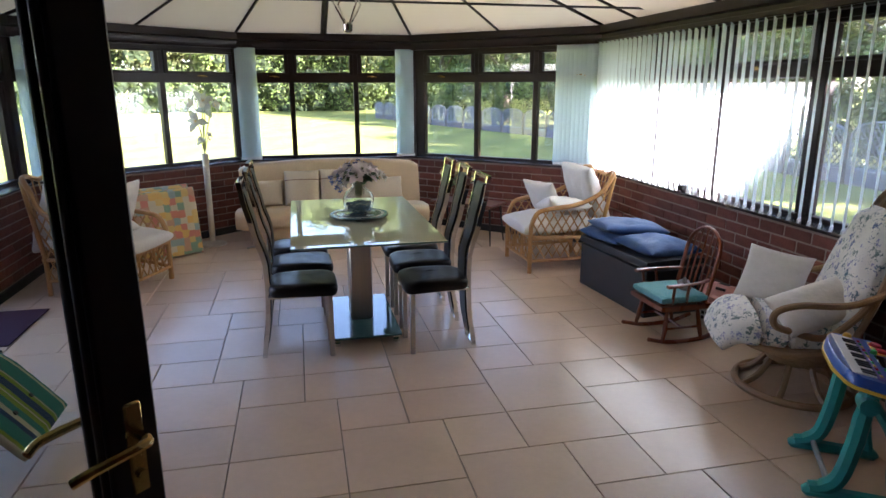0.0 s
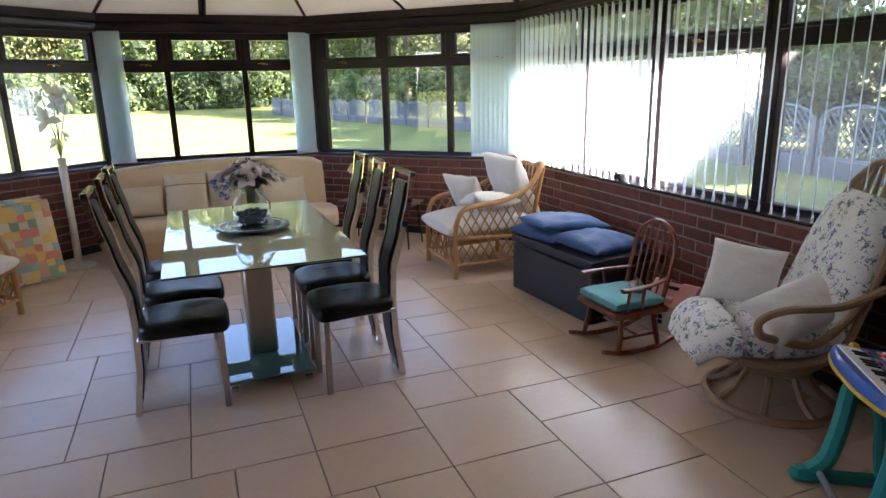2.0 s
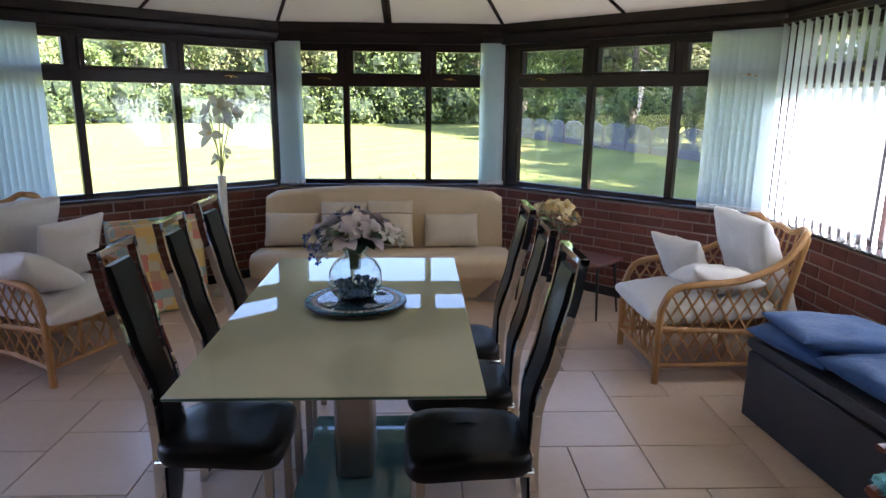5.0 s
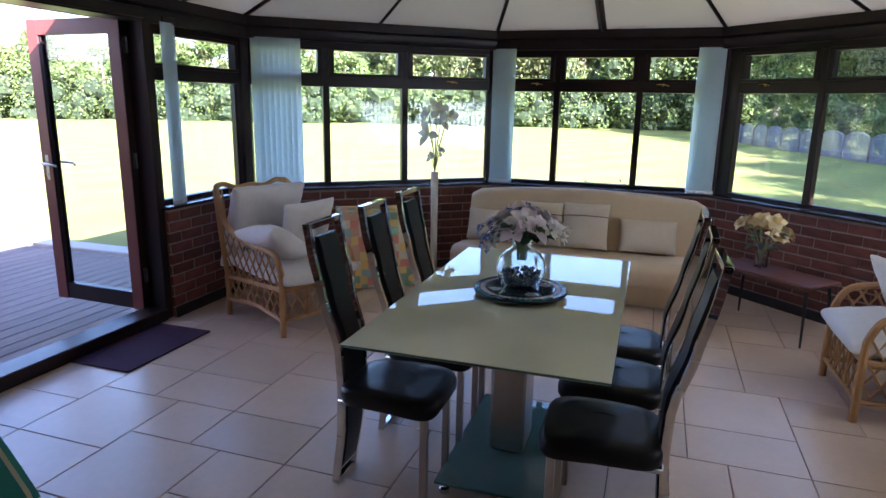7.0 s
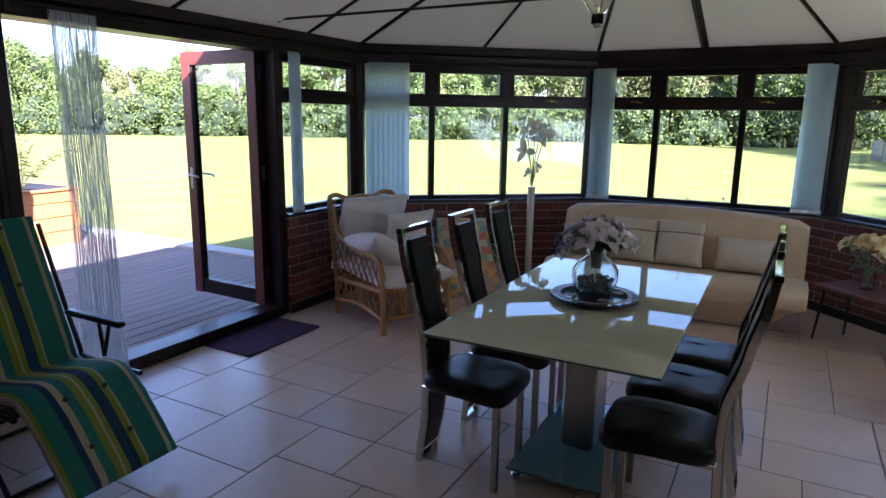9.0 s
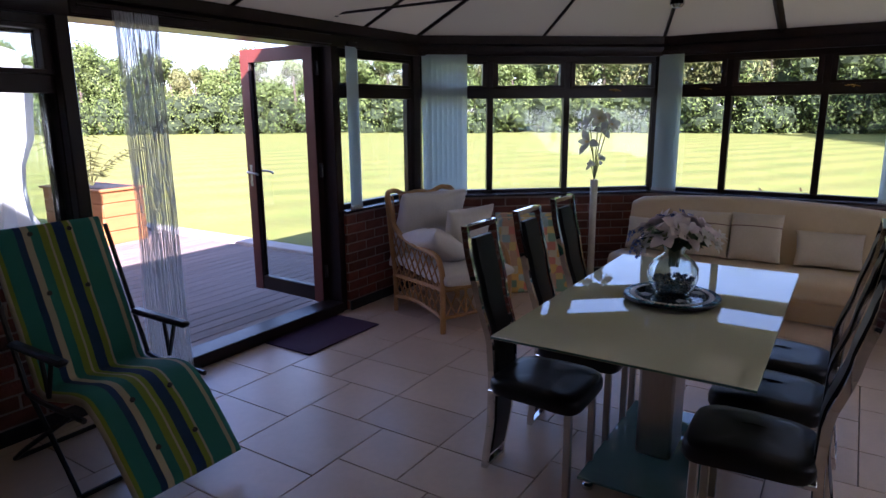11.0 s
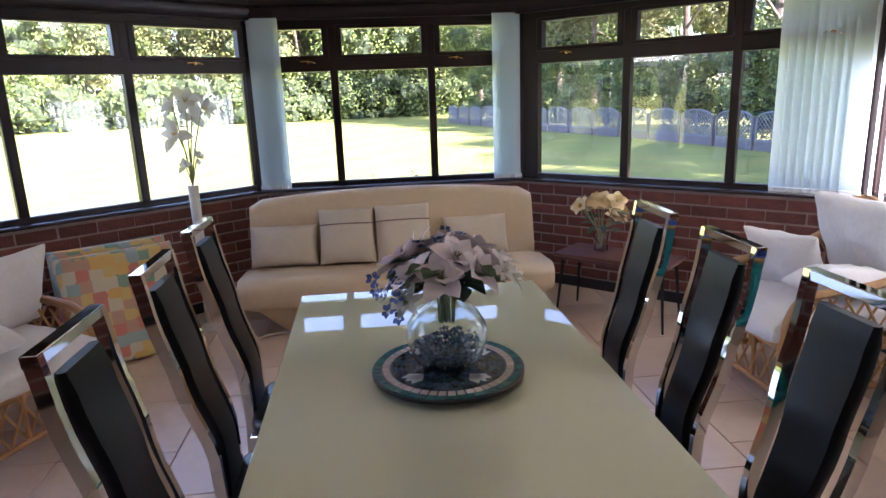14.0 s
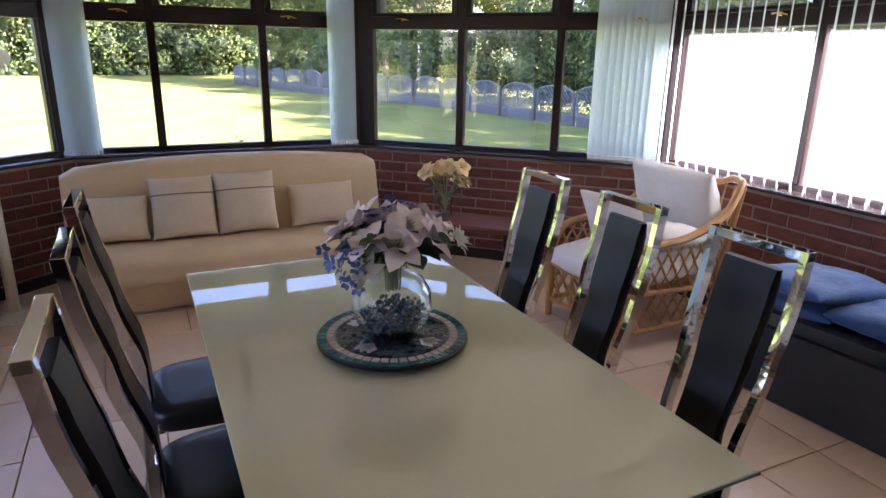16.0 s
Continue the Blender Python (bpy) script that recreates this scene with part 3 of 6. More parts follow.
for i, j, top in ((1, 2, RA), (7, 0, RA), (3, 4, RB), (5, 6, RB)):
    slim.tube([(eave[i] + eave[j]) / 2 - Vector((0, 0, 0.01)), top - Vector((0, 0, 0.01))], 0.013, 6)
for k in (0.18, 0.5, 0.82):
    for a, b in ((2, 3), (7, 6)):
        slim.tube([eave[a].lerp(eave[b], k) - Vector((0, 0, 0.01)), RA.lerp(RB, k) - Vector((0, 0, 0.01))], 0.013, 6)
bars.tube([RA - Vector((0, 0, 0.02)), RB - Vector((0, 0, 0.02))], 0.05, 6)
solid("roof_bar_trim", bars, BROWN, Matrix(), "broad dark brown ridge and end rafters", "trim", kind="structure")
solid("roof_hip_trim", slim, BROWN, Matrix(), "slim dark brown glazing bars under the roof", "trim", kind="structure")

# tie rods across the roof
for ye in (5.12,):
    t = thing("tie_rod", pose(0.53, ye, 2.235), "slim metal tie rod with two rising struts", "tie rod", kind="structure")
    part("rod", Shape().tube([(-2.66, 0, 0), (2.66, 0, 0)], 0.009), SKIRT, t)
    for s in (-1, 1):
        part("strut", Shape().tube([(s * 2.64, 0, 0.0), (s * 1.0, -0.1, 0.44)], 0.008), STEEL, t, "bright steel strut")
        part("clamp", Shape().box(s * 2.58, -0.02, -0.02, s * 2.68, 0.02, 0.02, 0.006), SKIRT, t)

# floor bed
fl = Shape()
fl.add(scaled(0.0, -0.012) + scaled(0.0, -0.12), [tuple(range(8)), tuple(range(8, 16))[::-1]] + [(i, i + 8, (i + 1) % 8 + 8, (i + 1) % 8) for i in range(8)])
FLOOR = solid("floor", fl, GROUT, Matrix(), "beige stone tiles in three sizes with dark grout", "floor", kind="structure", smooth=False)

# house behind the doors: wall with the opening, and the plain room the walk starts in
hs = Shape()
# unseen wall; its height places the shadow edge on the side blind
hs.box(-9, 0.35, -0.2, -0.78, 0.56, 4.12).box(1.70, 0.35, -0.2, 9, 0.56, 4.12).box(-0.78, 0.35, 2.08, 1.70, 0.56, 4.12)
hs.box(-3, -3.2, -0.2, -2.8, 0.345, 2.6).box(3.6, -3.2, -0.2, 3.8, 0.345, 2.6).box(-3, -3.4, -0.2, 3.8, -3.2, 2.6)
solid("wall_house", hs, HOUSE, Matrix(), "unseen plain red brown house wall around the doorway", "wall", kind="structure", smooth=False)
solid("ceiling_house", Shape().box(-3, -3.4, 2.4, 3.8, 0.345, 2.5), PLASTER, Matrix(), "plain white plaster ceiling", "ceiling", kind="structure", smooth=False)
solid("floor_house", Shape().box(-3, -3.4, -0.1, 3.8, 0.63, -0.002), GROUT, Matrix(), "plain floor inside the house", "floor", kind="structure", smooth=False)
fr = Shape().box(-0.80, 0.565, 0, -0.70, 0.66, 2.14, 0.006).box(1.60, 0.565, 0, 1.72, 0.66, 2.14, 0.006).box(-0.70, 0.565, 2.06, 1.60, 0.66, 2.14, 0.006)
solid("door_frame_trim", fr, BROWN, Matrix(), "dark brown frame of the double doorway", "trim", kind="structure")


def door_leaf(name, m, w, z0, z1, label, frame_mat, handle_mat, hside=1):
    """A glazed leaf from its hinge along x."""
    d = thing(name, m, label, "door", kind="structure")
    s = 0.095
    part("stile", Shape().box(0, -0.03, z0, s, 0.03, z1, 0.006), frame_mat, d)
    part("stile", Shape().box(w - s, -0.03, z0, w, 0.03, z1, 0.006), frame_mat, d)
    part("rail", Shape().box(s, -0.029, z0, w - s, 0.029, z0 + 0.12, 0.006), frame_mat, d)
    part("rail", Shape().box(s, -0.029, z1 - 0.1, w - s, 0.029, z1, 0.006), frame_mat, d)
    bead = Shape()
    for sy in (-1, 1):
        bead.box(s, sy * 0.012, z0 + 0.12, s + 0.014, sy * 0.024, z1 - 0.1, 0.003).box(w - s - 0.014, sy * 0.012, z0 + 0.12, w - s, sy * 0.024, z1 - 0.1, 0.003)
    part("glazing_bead", bead, frame_mat, d)
    g = part("pane", Shape().box(s - 0.01, -0.005, z0 + 0.11, w - s + 0.01, 0.005, z1 - 0.09), GLASS, d, smooth=False)
    g.visible_shadow = False
    for sy in (-1, 1):
        h = part("door_handle", Shape().tube(smooth_path([(w - 0.047, sy * 0.03, z0 + 1.0), (w - 0.047, sy * 0.075, z0 + 1.0), (w - 0.07, sy * 0.085, z0 + 1.0), (w - 0.15, sy * 0.085, z0 + 0.995), (w - 0.18, sy * 0.075, z0 + 0.985)]), 0.009), handle_mat, d, "curved brass lever handle" if handle_mat is BRASS else "")
        part("backplate", Shape().box(w - 0.064, sy * 0.028, z0 + 0.88, w - 0.030, sy * 0.038, z0 + 1.06, 0.005), handle_mat, h)
        part("cylinder", Shape().tube([(w - 0.047, sy * 0.03, z0 + 0.92), (w - 0.047, sy * 0.045, z0 + 0.92)], 0.009), handle_mat, h)
    return d


door_leaf("door_1", pose(-0.68, 0.64, 0, 0, 0, 43), 0.79, 0.01, 2.05, "dark brown glazed door ajar with a brass handle", BROWN, BRASS)
out = door_leaf("door_2", pose(-2.27, 5.10, 0.07, 0, 0, 178), 0.82, 0.0, 1.97, "brown glazed patio door standing open over the deck", BROWN, STEEL)
door_leaf("door_3", pose(-2.27, 3.27, 0.07, 0, 0, 258), 0.92, 0.0, 1.97, "brown glazed patio door folded back outside", BROWN, STEEL)
# thin redder skin that paints sunlight on the brown door leaf
skin = Shape().box(0.0, 0.031, 0.0, 0.095, 0.036, 1.97, 0.001).box(0.725, 0.031, 0.0, 0.82, 0.036, 1.97, 0.001).box(0.095, 0.031, 1.87, 0.725, 0.036, 1.97, 0.001).box(0.821, -0.03, 0.0, 0.825, 0.03, 1.97, 0.001)
part("sunlit_skin", skin, SUNLIT_FRAME, out, "brown frame face coloured red brown for the sunlight on it")
hinge = Shape()
for z in (0.2, 1.0, 1.75):
    hinge.tube([(-0.012, 0.0, z), (-0.012, 0.0, z + 0.1)], 0.014)
part("hinge", hinge, KBLACK, out)
fr = Shape().box(-2.29, 5.125, 0.0, -2.13, 5.20, 2.05, 0.006).box(-2.29, 3.20, 0.0, -2.13, 3.27, 2.05, 0.006).box(-2.29, 3.27, 0.0, -2.11, 5.125, 0.085, 0.008).box(-2.29, 3.27, 2.03, -2.11, 5.125, 2.10, 0.006)
solid("patio_frame_trim", fr, BROWN, Matrix(), "dark brown frame and raised threshold of the patio doors", "trim", kind="structure")

# vertical blinds
blind_stack(M3, 0.02, 0.20, 8, 30, "pale blue vertical blind gathered at one side of the window")
blind_stack(M3, L3 - 0.20, L3 - 0.02, 8, 150, "pale blue vertical blind gathered at one side of the window")
blind_stack(M4, L4 - 0.50, L4 - 0.08, 9, 167, "pale blue vertical blind half drawn beside the corner", y=0.075)
blind_stack(M2, 0.10, 0.46, 8, 26, "pale blue vertical blind gathered at one side of the window")
blind_stack(ML, DOOR0 - 0.235, DOOR0 - 0.135, 6, 16, "pale blue vertical blind gathered beside the patio door")
blind_stack(MR, 0.02, LR - 0.05, 44, 52, "white vertical blind drawn across the sunlit side window", y=0.12)
blind_stack(M5, 0.1, L5 - 0.3, 26, 165, "white vertical blind closed over the window")


# ---- garden ----
g = Shape()
R = 700
rings = [0, 12, 30, 60, 120, 300, R]
pts = [(0.5, 4, -0.2)]
for r in rings[1:]:
    pts += [(0.5 + r * math.cos(2 * math.pi * k / 48), 4 + r * math.sin(2 * math.pi * k / 48), -0.2) for k in range(48)]
fs = [(0, 1 + k, 1 + (k + 1) % 48) for k in range(48)]
for q in range(len(rings) - 2):
    a, b = 1 + q * 48, 1 + (q + 1) * 48
    fs += [(a + k, b + k, b + (k + 1) % 48, a + (k + 1) % 48) for k in range(48)]
solid("ground", g.add(pts, fs), LAWN, Matrix(), "wide mown sunlit lawn", "lawn", kind="structure", smooth=False)


def crown(shape, core, centre, rx, rz, n, leaf, rng):
    """Lumps of leaves round a few limbs, with an uneven outline and gaps."""
    lumps = []
    for k in range(max(6, int(rx * 5))):
        a, e = rng.uniform(0, 6.28), rng.uniform(-0.9, 1.0)
        rr = math.sqrt(max(0.05, 1 - e * e)) * rng.uniform(0.45, 0.85)
        c = Vector((centre[0] + rx * rr * math.cos(a), centre[1] + rx * rr * math.sin(a), centre[2] + rz * e * 0.75))
        lumps.append((c, rx * rng.uniform(0.26, 0.44)))
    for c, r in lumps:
        # dark lump that fills the clump and paints the shade between its leaves
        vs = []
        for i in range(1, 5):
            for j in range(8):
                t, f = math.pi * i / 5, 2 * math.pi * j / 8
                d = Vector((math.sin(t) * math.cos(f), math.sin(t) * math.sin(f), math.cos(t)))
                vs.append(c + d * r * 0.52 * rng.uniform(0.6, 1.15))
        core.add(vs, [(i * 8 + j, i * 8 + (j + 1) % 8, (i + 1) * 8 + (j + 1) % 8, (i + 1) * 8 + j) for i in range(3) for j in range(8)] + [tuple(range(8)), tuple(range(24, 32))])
        for _ in range(n // len(lumps)):
            d = Vector((rng.gauss(0, 1), rng.gauss(0, 1), rng.gauss(0, 1))).normalized()
            p = c + d * r * rng.uniform(0.45, 1.18)
            u = d.cross(Vector((rng.uniform(-1, 1), rng.uniform(-1, 1), rng.uniform(-1, 1)))).normalized()
            w = (d + 0.9 * Vector((rng.uniform(-1, 1), rng.uniform(-1, 1), rng.uniform(-1, 1)))).normalized().cross(u)
            k = leaf * rng.uniform(0.6, 1.3)
            shape.add([p - u * k, p - w * k * 0.55, p + u * k, p + w * k * 0.55], [(0, 1, 2, 3)])


rng = random.Random(5)
wood, woody, core, trunks = Shape(), Shape(), Shape(), Shape()
line = smooth_path([(-95, -40, 0), (-80, -5, 0), (-62, 24, 0), (-44, 40, 0), (-22, 50, 0), (0, 55, 0), (12, 56, 0), (24, 50, 0)], 11)
for k, p in enumerate(line):
    for row in range(2):
        left = p.x < -18
        h = rng.uniform(5.0, 7.4) if left else rng.uniform(8.5, 12.5)
        q = p + Vector((rng.uniform(-1.5, 1.5), rng.uniform(-1, 1), 0)) + Vector((-0.5, 0.8, 0)) * row * 6
        h *= 1.0 + 0.15 * row
        rx = h * rng.uniform(0.30, 0.40)
        crown(woody if rng.random() < 0.22 else wood, core, (q.x, q.y, h * 0.58), rx, h * 0.46, 4300, 0.125, rng)
        trunks.tube([(q.x, q.y, -0.2), (q.x + rng.uniform(-0.3, 0.3), q.y, h * 0.3), (q.x + rng.uniform(-0.5, 0.5), q.y, h * 0.75)], [0.2, 0.15, 0.05], 6)
for k in range(0, len(line) - 1):
    p = line[k]
    crown(wood, core, (p.x + 1, p.y - 1.0, 1.0), 3.6, 2.0, 2200, 0.11, rng)
far = thing("woodland", Matrix(), "green mixed woodland along the far edge of the lawn", "woodland", kind="stuff")
part("foliage", wood, LEAF, far, smooth=False, fix=False)
part("pale_foliage", woody, LEAFY, far, smooth=False, fix=False)
part("shade_core", core, SHADE_CORE, far, smooth=False, fix=False)
part("trunks", trunks, BARK, far, fix=False)


def tree(x, y, h, seed, leaves=15000, leaf=0.085, pale=False):
    rng = random.Random(seed)
    t = thing("tree", pose(x, y, -0.2), "tall leafy green tree behind the fence", "tree", group="trees behind the fence")
    tr, cr, co = Shape(), Shape(), Shape()
    bend = rng.uniform(-0.4, 0.4)
    tr.tube([(0, 0, 0), (bend * 0.3, 0, h * 0.3), (bend, 0.1, h * 0.62), (bend * 1.2, 0, h * 0.85)], [0.22, 0.17, 0.10, 0.03], 8)
    for k in range(7):
        a, z = k * 2.4 + seed, h * (0.25 + 0.08 * k)
        tr.tube([(bend * 0.6, 0, z), (1.1 * math.cos(a), 1.1 * math.sin(a), z + 0.8), (2.1 * math.cos(a), 2.1 * math.sin(a), z + 1.3)], [0.08, 0.05, 0.02], 5)
    crown(cr, co, (bend * 0.5, 0, h * 0.56), h * 0.30, h * 0.46, leaves, leaf, rng)
    part("trunk", tr, BARK, t)
    c = part("crown", cr, LEAFY if pale else LEAF, t, smooth=False, fix=False)
    part("shade_core", co, SHADE_CORE, c, smooth=False, fix=False)


FENCE_LINE = [(9.2, -2.0), (9.9, 4.5), (10.3, 9.5), (10.15, 14.5), (9.75, 18.2), (9.2, 22.0), (7.9, 27.0), (6.2, 33.0), (4.6, 40.0)]
for k, (x, y, h) in enumerate([(12.0, 7.5, 7.0), (13.6, 11.0, 8), (13.4, 14.5, 7.5), (14.6, 19.0, 9), (14.2, 24.0, 9), (13.6, 29.0, 9.5), (13.2, 34.5, 10), (11.4, 40.0, 11), (8.0, 47.0, 12), (11.0, 33.0, 9), (9.0, 39.5, 10), (18.0, 10.5, 11), (18.5, 21.0, 12), (18, 32, 12), (14.4, 4.2, 9), (16.8, 6.8, 11), (17.5, 2.5, 11), (16.4, 14.0, 11)]):
    tree(x, y, h, 20 + k, pale=k % 4 == 1)
rng = random.Random(9)
hd, hc = Shape(), Shape()
for a, b in zip(FENCE_LINE, FENCE_LINE[1:]):
    for k in range(5):
        x, y = a[0] + (b[0] - a[0]) * k / 5 + 1.5, a[1] + (b[1] - a[1]) * k / 5
        crown(hd, hc, (x + rng.uniform(0, 0.8), y, 1.3), 1.5, 1.6, 2600, 0.06, rng)
hedge = thing("hedge", Matrix(), "dense dark green hedge behind the fence", "hedge", kind="stuff")
part("foliage", hd, LEAF, hedge, smooth=False, fix=False)
part("shade_core", hc, SHADE_CORE, hedge, smooth=False, fix=False)


def fence_panel():
    """One arched trellis panel, half boarded and half lattice, with gravel board and post."""
    f = thing("fence_panel", pose(0, 0, -50), "grey blue arched trellis fence panel on a concrete board", "fence panel", group="fence panels")
    W = 1.42
    top = lambda x: 0.93 + 0.27 * math.sqrt(max(0, 1 - (2 * x / W) ** 2)) - 0.0
    fr = Shape().tube([(-W / 2 + W * i / 14, 0, top(-W / 2 + W * i / 14)) for i in range(15)], 0.028, 6)
    fr.box(-W / 2, -0.02, 0.30, W / 2, 0.02, 0.35).box(-W / 2, -0.02, 0.34, -W / 2 + 0.045, 0.02, 0.95).box(W / 2 - 0.045, -0.02, 0.34, W / 2, 0.02, 0.95).box(-0.022, -0.02, 0.36, 0.022, 0.02, 1.19)
    part("frame", fr, FENCE, f)
    la = Shape()
    for k in range(-9, 12):
        for s in (-1, 1):
            pts = []
            for i in range(25):
                z = 0.35 + i * 0.04
                x = k * 0.125 + s * (z - 0.75) * 0.8
                if abs(x) < W / 2 - 0.02 and z < top(x) - 0.02:
                    pts.append((x, 0.008 * s, z))
            if len(pts) > 1:
                la.tube([pts[0], pts[-1]], 0.017 if pts[0][0] < 0 else 0.012, 4)
    part("lattice", la, FENCE, f, smooth=False)
    part("gravel_board", Shape().box(-W / 2, -0.025, 0.0, W / 2, 0.025, 0.295, 0.006), CONC, f, "dark concrete gravel board")
    part("post", Shape().box(-W / 2 - 0.06, -0.05, 0, -W / 2 - 0.005, 0.05, 1.02, 0.008), CONC, f, "concrete fence post")
    return f


fp = fence_panel()
pos = []
path = smooth_path([(x, y, 0) for x, y in FENCE_LINE], 40)
last = path[0]
pos.append(last)
for p in path:
    if (p - last).length >= 1.49:
        pos.append(p.copy())
        last = p
first = True
for a, b in zip(pos, pos[1:]):
    c, d = (a + b) / 2, b - a
    m = pose(c.x, c.y, -0.2, 0, 0, math.degrees(math.atan2(d.y, d.x))) @ Matrix.Diagonal((1, 1, 1 - 0.2 * min(1, max(0, (c.y - 9) / 8)), 1))
    if first:
        fp.matrix_basis, first = m, False
    else:
        copy_thing(fp, m)

# deck with boards along the house side, pale kerb, planters and gazebo
deckb = solid("deck", Shape().box(-8.6, -1.0, -0.2, -2.34, 6.75, -0.115), SKIRT, Matrix(), "weathered timber deck outside the patio doors", "deck", kind="structure", smooth=False)
solid("kerb", Shape().box(-9.0, 6.78, -0.25, -2.0, 7.02, -0.06, 0.01), KERB, Matrix(), "pale stone kerb along the deck", "kerb", kind="structure")


def planter(name_pose, w, d, h, label):
    p = thing("planter", name_pose, label, "planter", group="timber planters")
    part("box", Shape().box(-w / 2 + 0.02, -d / 2 + 0.02, 0, w / 2 - 0.02, d / 2 - 0.02, h - 0.03), PLANTER, p)
    for k in range(4):
        z = h * k / 4
        part("plank", Shape().box(-w / 2, -d / 2, z + 0.006, w / 2, -d / 2 + 0.018, z + h / 4 - 0.004, 0.005), PLANTER, p)
        part("plank", Shape().box(w / 2 - 0.018, -d / 2 + 0.02, z + 0.006, w / 2, d / 2, z + h / 4 - 0.004, 0.005), PLANTER, p)
    part("cap_rail", Shape().box(-w / 2 - 0.03, -d / 2 - 0.03, h - 0.03, w / 2 + 0.03, d / 2 + 0.03, h, 0.006), PLANTER, p)
    part("soil", Shape().box(-w / 2 + 0.06, -d / 2 + 0.06, h - 0.01, w / 2 - 0.06, d / 2 - 0.06, h + 0.004), SKIRT, p)
    return p


def fronds(m, n, length, label, material, seed):
    rng = random.Random(seed)
    t = thing("potted_palm", m, label, "plant")
    for k in range(n):
        s = Shape()
        a, lean = 6.28 * k / n + rng.uniform(-0.3, 0.3), rng.uniform(0.25, 0.9)
        L = length * rng.uniform(0.7, 1)
        mid = [Vector((math.cos(a) * L * lean * t2 ** 1.3, math.sin(a) * L * lean * t2 ** 1.3, L * (t2 - 0.45 * lean * t2 * t2))) for t2 in [i / 8 for i in range(9)]]
        s.tube(mid, 0.006, 4)
        for i in range(2, 9):
            for sd in (-1, 1):
                d = Vector((-math.sin(a), math.cos(a), 0)) * sd
                tip = mid[i] + d * 0.22 * (1 - i / 12) + Vector((math.cos(a) * 0.08, math.sin(a) * 0.08, -0.04))
                s.add([mid[i] - Vector((0, 0, 0.01)), mid[i] + Vector((0.01, 0, 0.012)), tip], [(0, 1, 2)])
        part("frond", s, material, t, fix=False)
    return t


planter(pose(-7.35, 6.05, -0.1, 0, 0, 4), 1.25, 0.6, 0.72, "orange stained timber planter on the deck")
planter(pose(-8.0, 4.75, -0.1, 0, 0, 4), 1.0, 0.6, 0.78, "orange stained timber planter further along the deck")
fronds(pose(-7.35, 6.05, 0.58), 11, 1.0, "green palm growing in a timber planter", LEAFY, 3)
fronds(pose(-8.0, 4.75, 0.64), 11, 1.1, "green palm growing in a timber planter", LEAFY, 4)

gz = thing("gazebo", pose(-6.45, 2.95, -0.1), "white canvas gazebo with tied curtains on the deck", "gazebo")
for sx in (-1, 1):
    for sy in (-1, 1):
        part("post", Shape().tube([(sx * 1.3, sy * 1.3, 0), (sx * 1.3, sy * 1.3, 2.1)], 0.03), WEIGHT, gz)
        cu = Shape()
        ringsC = []
        for i in range(10):
            z = 2.08 - i * 0.22
            r = 0.16 + 0.10 * abs(i - 5) / 5 - (0.06 if i in (4, 5, 6) else 0)
            ringsC.append([(sx * 1.24 + r * (1 + 0.25 * math.sin(5 * a)) * math.cos(a), sy * 1.24 + r * (1 + 0.25 * math.sin(5 * a)) * math.sin(a), z) for a in [2 * math.pi * k / 20 for k in range(20)]])
        part("curtain", cu.loft(ringsC), CANVAS, gz, "white tied-back curtain")
part("canopy", Shape().loft([[(-1.4, -1.4, 2.0), (1.4, -1.4, 2.0), (1.4, 1.4, 2.0), (-1.4, 1.4, 2.0)], [(-1.4, -1.4, 2.18), (1.4, -1.4, 2.18), (1.4, 1.4, 2.18), (-1.4, 1.4, 2.18)], [(-0.1, -0.1, 2.85), (0.1, -0.1, 2.85), (0.1, 0.1, 2.85), (-0.1, 0.1, 2.85)]], caps=False), CANVAS, gz, "white pitched canvas canopy")


def shrub(m, n, w, h, material, label, seed):
    rng = random.Random(seed)
    s = Shape()
    for _ in range(n):
        a, b, r = rng.uniform(0, 6.283), rng.uniform(0, 1), rng.uniform(0.45, 1) * rng.uniform(0.85, 1.08)
        p = Vector((w * r * math.cos(a) * (1 - b * b) ** 0.5, w * 0.6 * r * math.sin(a) * (1 - b * b) ** 0.5, h * (0.15 + 0.85 * b * r)))
        u = Vector((rng.uniform(-1, 1), rng.uniform(-1, 1), rng.uniform(-0.4, 0.8))).normalized()
        v = u.cross(Vector((0.3, 0.2, 1))).normalized()
        k = rng.uniform(0.025, 0.05)
        s.add([p - u * k, p - v * k * 0.5, p + u * k, p + v * k * 0.5], [(0, 1, 2, 3)])
    t = thing("shrub", m, label, "shrub")
    part("leaves", s, material, t, smooth=False, fix=False)
    st = Shape()
    for k in range(7):
        st.tube([(0, 0, 0), (rng.uniform(-w, w) * 0.4, rng.uniform(-w, w) * 0.25, h * 0.7)], 0.006, 4)
    part("stems", st, BARK, t)


shrub(pose(0.60, 8.40, -0.2), 1500, 0.42, 1.04, REDLEAF, "red leaved shrub outside the end window", 3)
shrub(pose(3.95, 2.7, -0.2), 1700, 0.6, 1.15, REDLEAF, "red flowering shrub outside the side window", 4)


# ---- dining table and chairs ----
tb = thing("dining_table", pose(0.555, 4.245, 0, 0, 0, 0.4), "pale green glass dining table on a steel column", "table")
part("tabletop", Shape().box(-0.44, -0.785, 0.740, 0.44, 0.785, 0.752, 0.002), TABLE, tb, "pale green back-painted glass top")
part("edge", Shape().box(-0.4405, -0.7855, 0.7425, 0.4405, 0.7855, 0.7495), TABLE_EDGE, tb)
part("column", Shape().box(-0.075, -0.11, 0.062, 0.075, 0.11, 0.735, 0.012), STEEL, tb, "brushed steel column")
